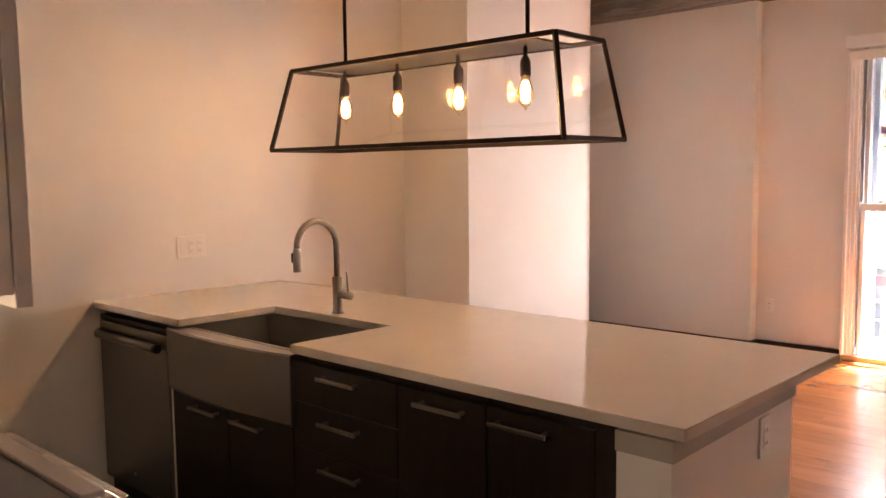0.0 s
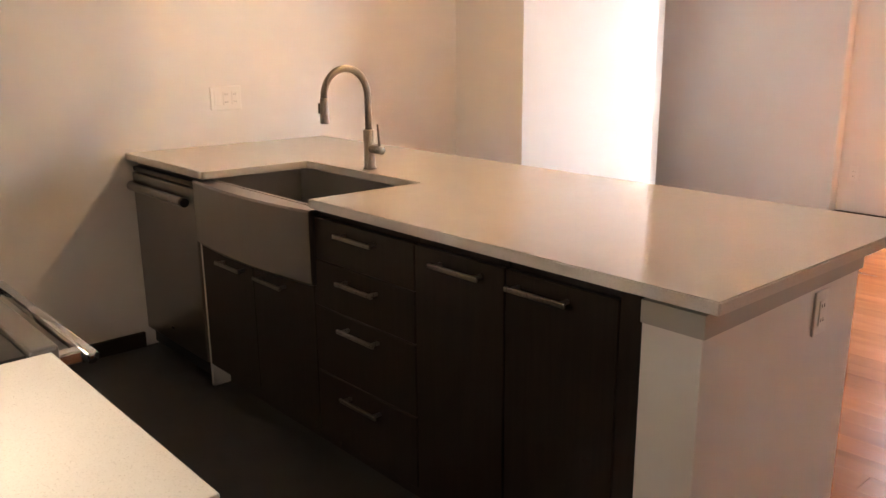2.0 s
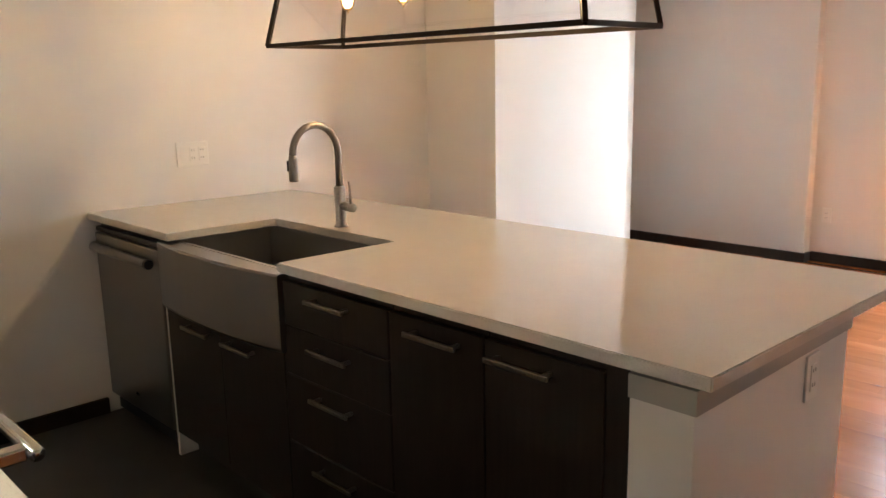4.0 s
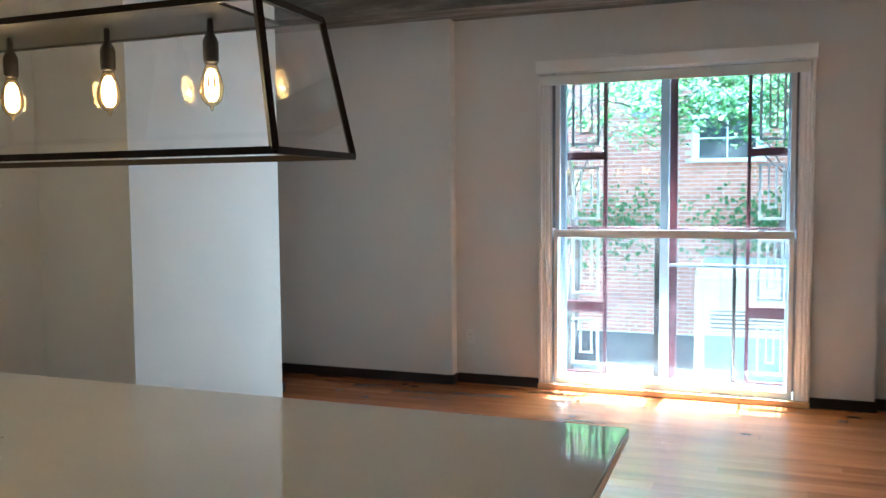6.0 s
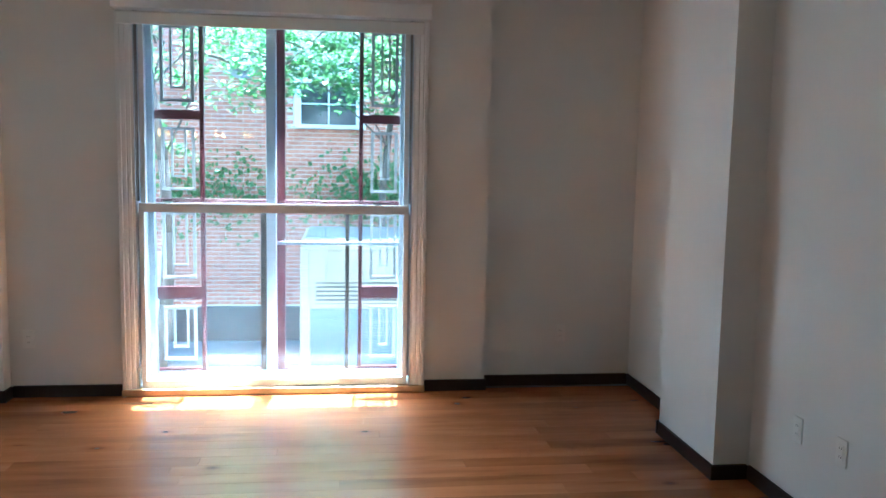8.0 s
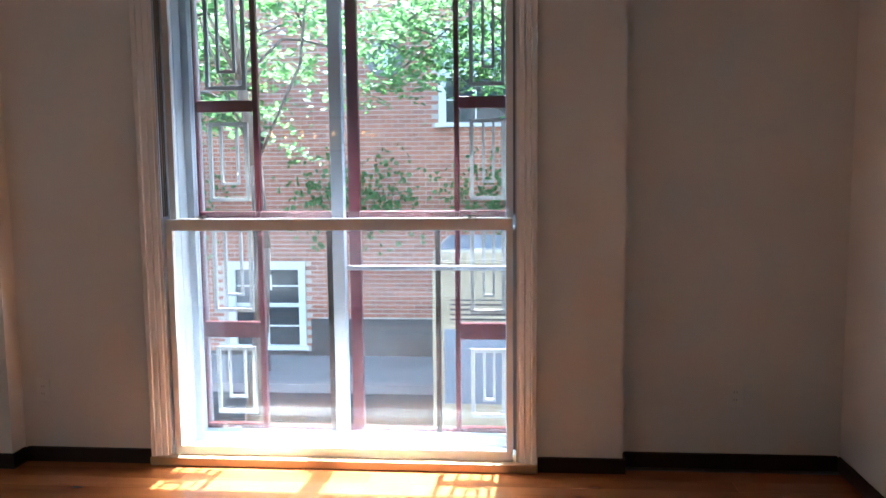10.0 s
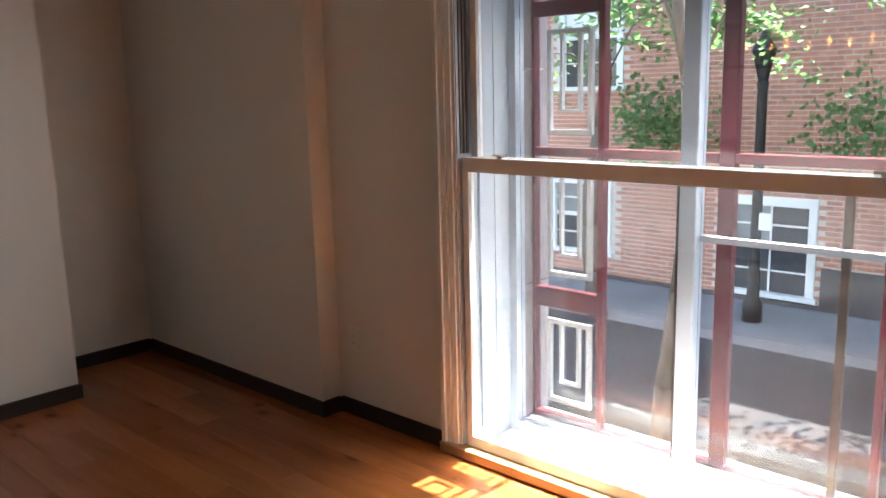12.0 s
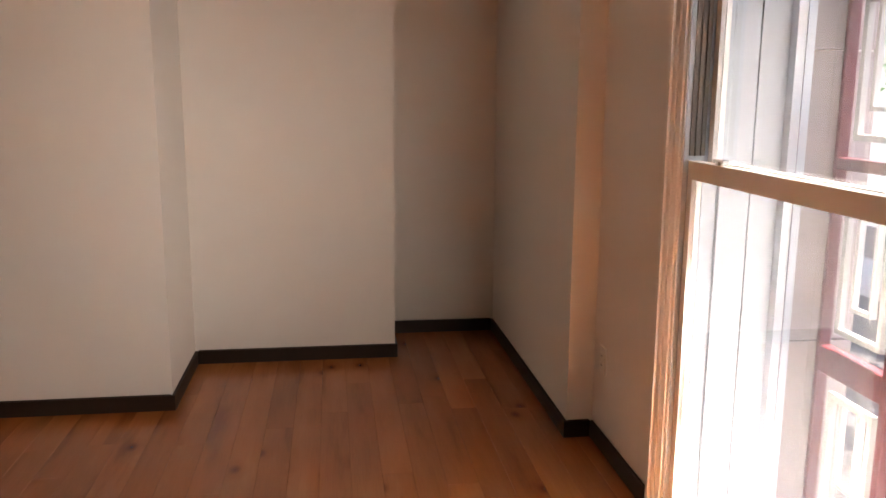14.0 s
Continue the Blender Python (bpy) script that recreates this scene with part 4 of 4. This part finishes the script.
tree(-2.1, 10.05, 5.4, (-2.3, 11.0, 3.1), (1.3, 0.7, 0.9), 2600, 17, "young street tree with pale bark and hanging green sprays", 0.085)
tree(-5.95, 15.2, 5.6, (-5.0, 14.2, 3.1), (2.5, 1.2, 1.4), 7000, 3, "slender street tree with bright green leaves")
tree(0.35, 15.3, 5.8, (-0.3, 14.2, 3.5), (1.6, 0.9, 1.15), 7000, 8, "young street tree with a thin trunk and green leaves", 0.085)
tree(-9.5, 15.2, 6.0, (-9.0, 14.2, 2.8), (2.6, 1.3, 1.8), 5500, 21, "leafy street tree farther along the pavement")
tree(1.9, 15.3, 5.8, (1.3, 14.6, 3.0), (1.6, 1.0, 1.5), 4500, 13, "leafy street tree beside the parked van")
hedge_rng = random.Random(5)
hv, hf = [], []
for _ in range(5600):
    c = Vector((hedge_rng.uniform(-6.5, 1.5), hedge_rng.gauss(16.9, 0.22), 0.85 + hedge_rng.gauss(0, 0.34)))
    if math.sin(c.x * 1.7) + math.sin(c.x * 0.83 + 1) + hedge_rng.gauss(0, 0.6) < -0.15:
        continue
    s = hedge_rng.uniform(0.06, 0.12)
    turn = Euler((hedge_rng.uniform(0, 3), hedge_rng.uniform(0, 3), hedge_rng.uniform(0, 6))).to_matrix()
    n0 = len(hv)
    hv += [c + turn @ Vector(p) * s for p in ((0, 0, 0), (0.5, 0.4, 0.1), (0, 1, 0), (-0.5, 0.4, 0.1))]
    hf += [(n0, n0 + 1, n0 + 2), (n0, n0 + 2, n0 + 3)]
me = bpy.data.meshes.new("low_branches")
me.from_pydata(hv, [], hf)
me.materials.append(LEAF)
tagged(new("low_branches", me), "loose low sprays of green leaves before the bricks", "foliage", kind="stuff")

# houses that close the street at both ends and the far side
structure("backdrop_left", boxes((-62, -30.5, 17.8, 30, STREET - 0.1, 10)), BRICK, "row of brick houses farther down the street", "house")
structure("backdrop_right", boxes((20.5, 62, 17.8, 30, STREET - 0.1, 9)), BRICK, "row of brick houses farther up the street", "house")

# ---- bricks of the facade ----
BL, BHH, JOINT = 0.215, 0.065, 0.011


def brick_verts(x, z, w, d):
    y0, y1 = FY - 0.004 + d, FY + 0.051
    b = 0.003
    return [(x + b, y0, z + b), (x + w - b, y0, z + b), (x + w - b, y0, z + BHH - b), (x + b, y0, z + BHH - b), (x, y1, z), (x + w, y1, z), (x + w, y1, z + BHH), (x, y1, z + BHH)]


BRICK_FACES = [(0, 1, 2, 3), (0, 4, 5, 1), (1, 5, 6, 2), (2, 6, 7, 3), (3, 7, 4, 0)]
brick_mesh = bpy.data.meshes.new("brick")
brick_mesh.from_pydata([Vector(v) - Vector((0, 0, 0)) for v in brick_verts(0, 0, BL, 0)], [], BRICK_FACES)
brick_mesh.materials.append(BRICK)
rng = random.Random(77)
bv, bf, singles = [], [], 0
mv, mf = [], []
row = 0
z = -1.83
while z < 7.1:
    x = -13.0 - (BL / 2 if row % 2 else 0)
    while x < 3.0:
        if not any(x + BL > h0 and x < h1 and z + BHH > k0 and z < k1 for h0, h1, k0, k1 in holes) and not (z < -1.25 and (x > -3.56 or x < -8.6)):
            d = rng.uniform(-0.004, 0.003)
            if singles < 290 and -3.4 < x < -0.2 and 0.9 < z < 2.4:
                b = new("brick", brick_mesh)
                b.parent = house
                b.matrix_parent_inverse = house.matrix_basis.inverted()
                b.location = (x, d, z)
                singles += 1
            else:
                n0 = len(bv)
                bv += brick_verts(x, z, BL, d)
                bf += [tuple(n0 + i for i in f_) for f_ in BRICK_FACES]
        x += BL + JOINT
    # the bed of mortar behind this course, broken at the windows
    cuts = sorted((h0, h1) for h0, h1, k0, k1 in holes if z + BHH + JOINT > k0 and z < k1)
    left = -13.2
    for h0, h1 in cuts + [(3.2, 3.2)]:
        if h0 > left:
            n0 = len(mv)
            mv += [(left, FY + 0.003, z - JOINT), (h0, FY + 0.003, z - JOINT), (h0, FY + 0.003, z + BHH), (left, FY + 0.003, z + BHH)]
            mf.append((n0, n0 + 1, n0 + 2, n0 + 3))
        left = max(left, h1)
    z += BHH + JOINT
    row += 1
me = bpy.data.meshes.new("brickwork")
me.from_pydata(bv, [], bf)
me.materials.append(BRICK)
bw = new("brickwork", me)
bw.parent = house
bw.matrix_parent_inverse = house.matrix_basis.inverted()
tagged(bw, "weathered red brickwork", kind="stuff")

me = bpy.data.meshes.new("mortar_bed")
me.from_pydata(mv, [], mf)
me.materials.append(MORTAR)
mortar_bed = new("mortar_bed", me)
mortar_bed.parent = house
mortar_bed.matrix_parent_inverse = house.matrix_basis.inverted()
tagged(mortar_bed, "pale mortar between the bricks", kind="stuff")

# ---- floor planks ----
rng = random.Random(11)
PW = 0.118
plank_meshes = {}


def plank_mesh(length):
    key = round(length, 2)
    if key not in plank_meshes:
        me_ = bpy.data.meshes.new("plank")
        b = 0.0006
        w, l = PW - 0.0003, key - 0.0003
        vs_ = [(b, b, 0), (l - b, b, 0), (l - b, w - b, 0), (b, w - b, 0), (0, 0, -0.0006), (l, 0, -0.0006), (l, w, -0.0006), (0, w, -0.0006), (0, 0, -0.006), (l, 0, -0.006), (l, w, -0.006), (0, w, -0.006)]
        fs_ = [(0, 1, 2, 3)] + [(i, 4 + i, 4 + (i + 1) % 4, (i + 1) % 4) for i in range(4)] + [(4 + i, 8 + i, 8 + (i + 1) % 4, 4 + (i + 1) % 4) for i in range(4)]
        me_.from_pydata(vs_, [], fs_)
        me_.materials.append(OAK)
        plank_meshes[key] = me_
    return plank_meshes[key]


def left_end(y):
    if y < 3.10:
        return -0.70
    if y < 4.335:
        return -3.50
    if y < 5.617:
        return -2.953
    if y < 6.68:
        return -3.607
    return -4.062


pv, pf, planks = [], [], 0
y = -1.5
while y < 7.40:
    x, end = left_end(y + PW / 2), 1.59
    x0 = x
    first = rng.uniform(0.3, 1.6)
    while x < end - 0.001:
        length = first if x == x0 else rng.choice((0.9, 1.2, 1.45, 1.7, 2.0))
        length = min(round(length, 2), end - x)
        if end - (x + length) < 0.25:
            length = end - x
        me_ = plank_mesh(length)
        if y > 3.9 and planks < 296:
            p = new("plank", me_)
            p.parent = floor
            p.location = (x, y, 0.0)
            planks += 1
        else:
            n0 = len(pv)
            pv += [(v.co.x + x, v.co.y + y, v.co.z) for v in me_.vertices]
            pf += [tuple(n0 + i for i in q.vertices) for q in me_.polygons]
        x += length
    y += PW
me = bpy.data.meshes.new("plank_rest")
me.from_pydata(pv, [], pf)
me.materials.append(OAK)
rest = new("plank_rest", me)
rest.parent = floor
tagged(rest, "warm oak floor planks", kind="stuff")
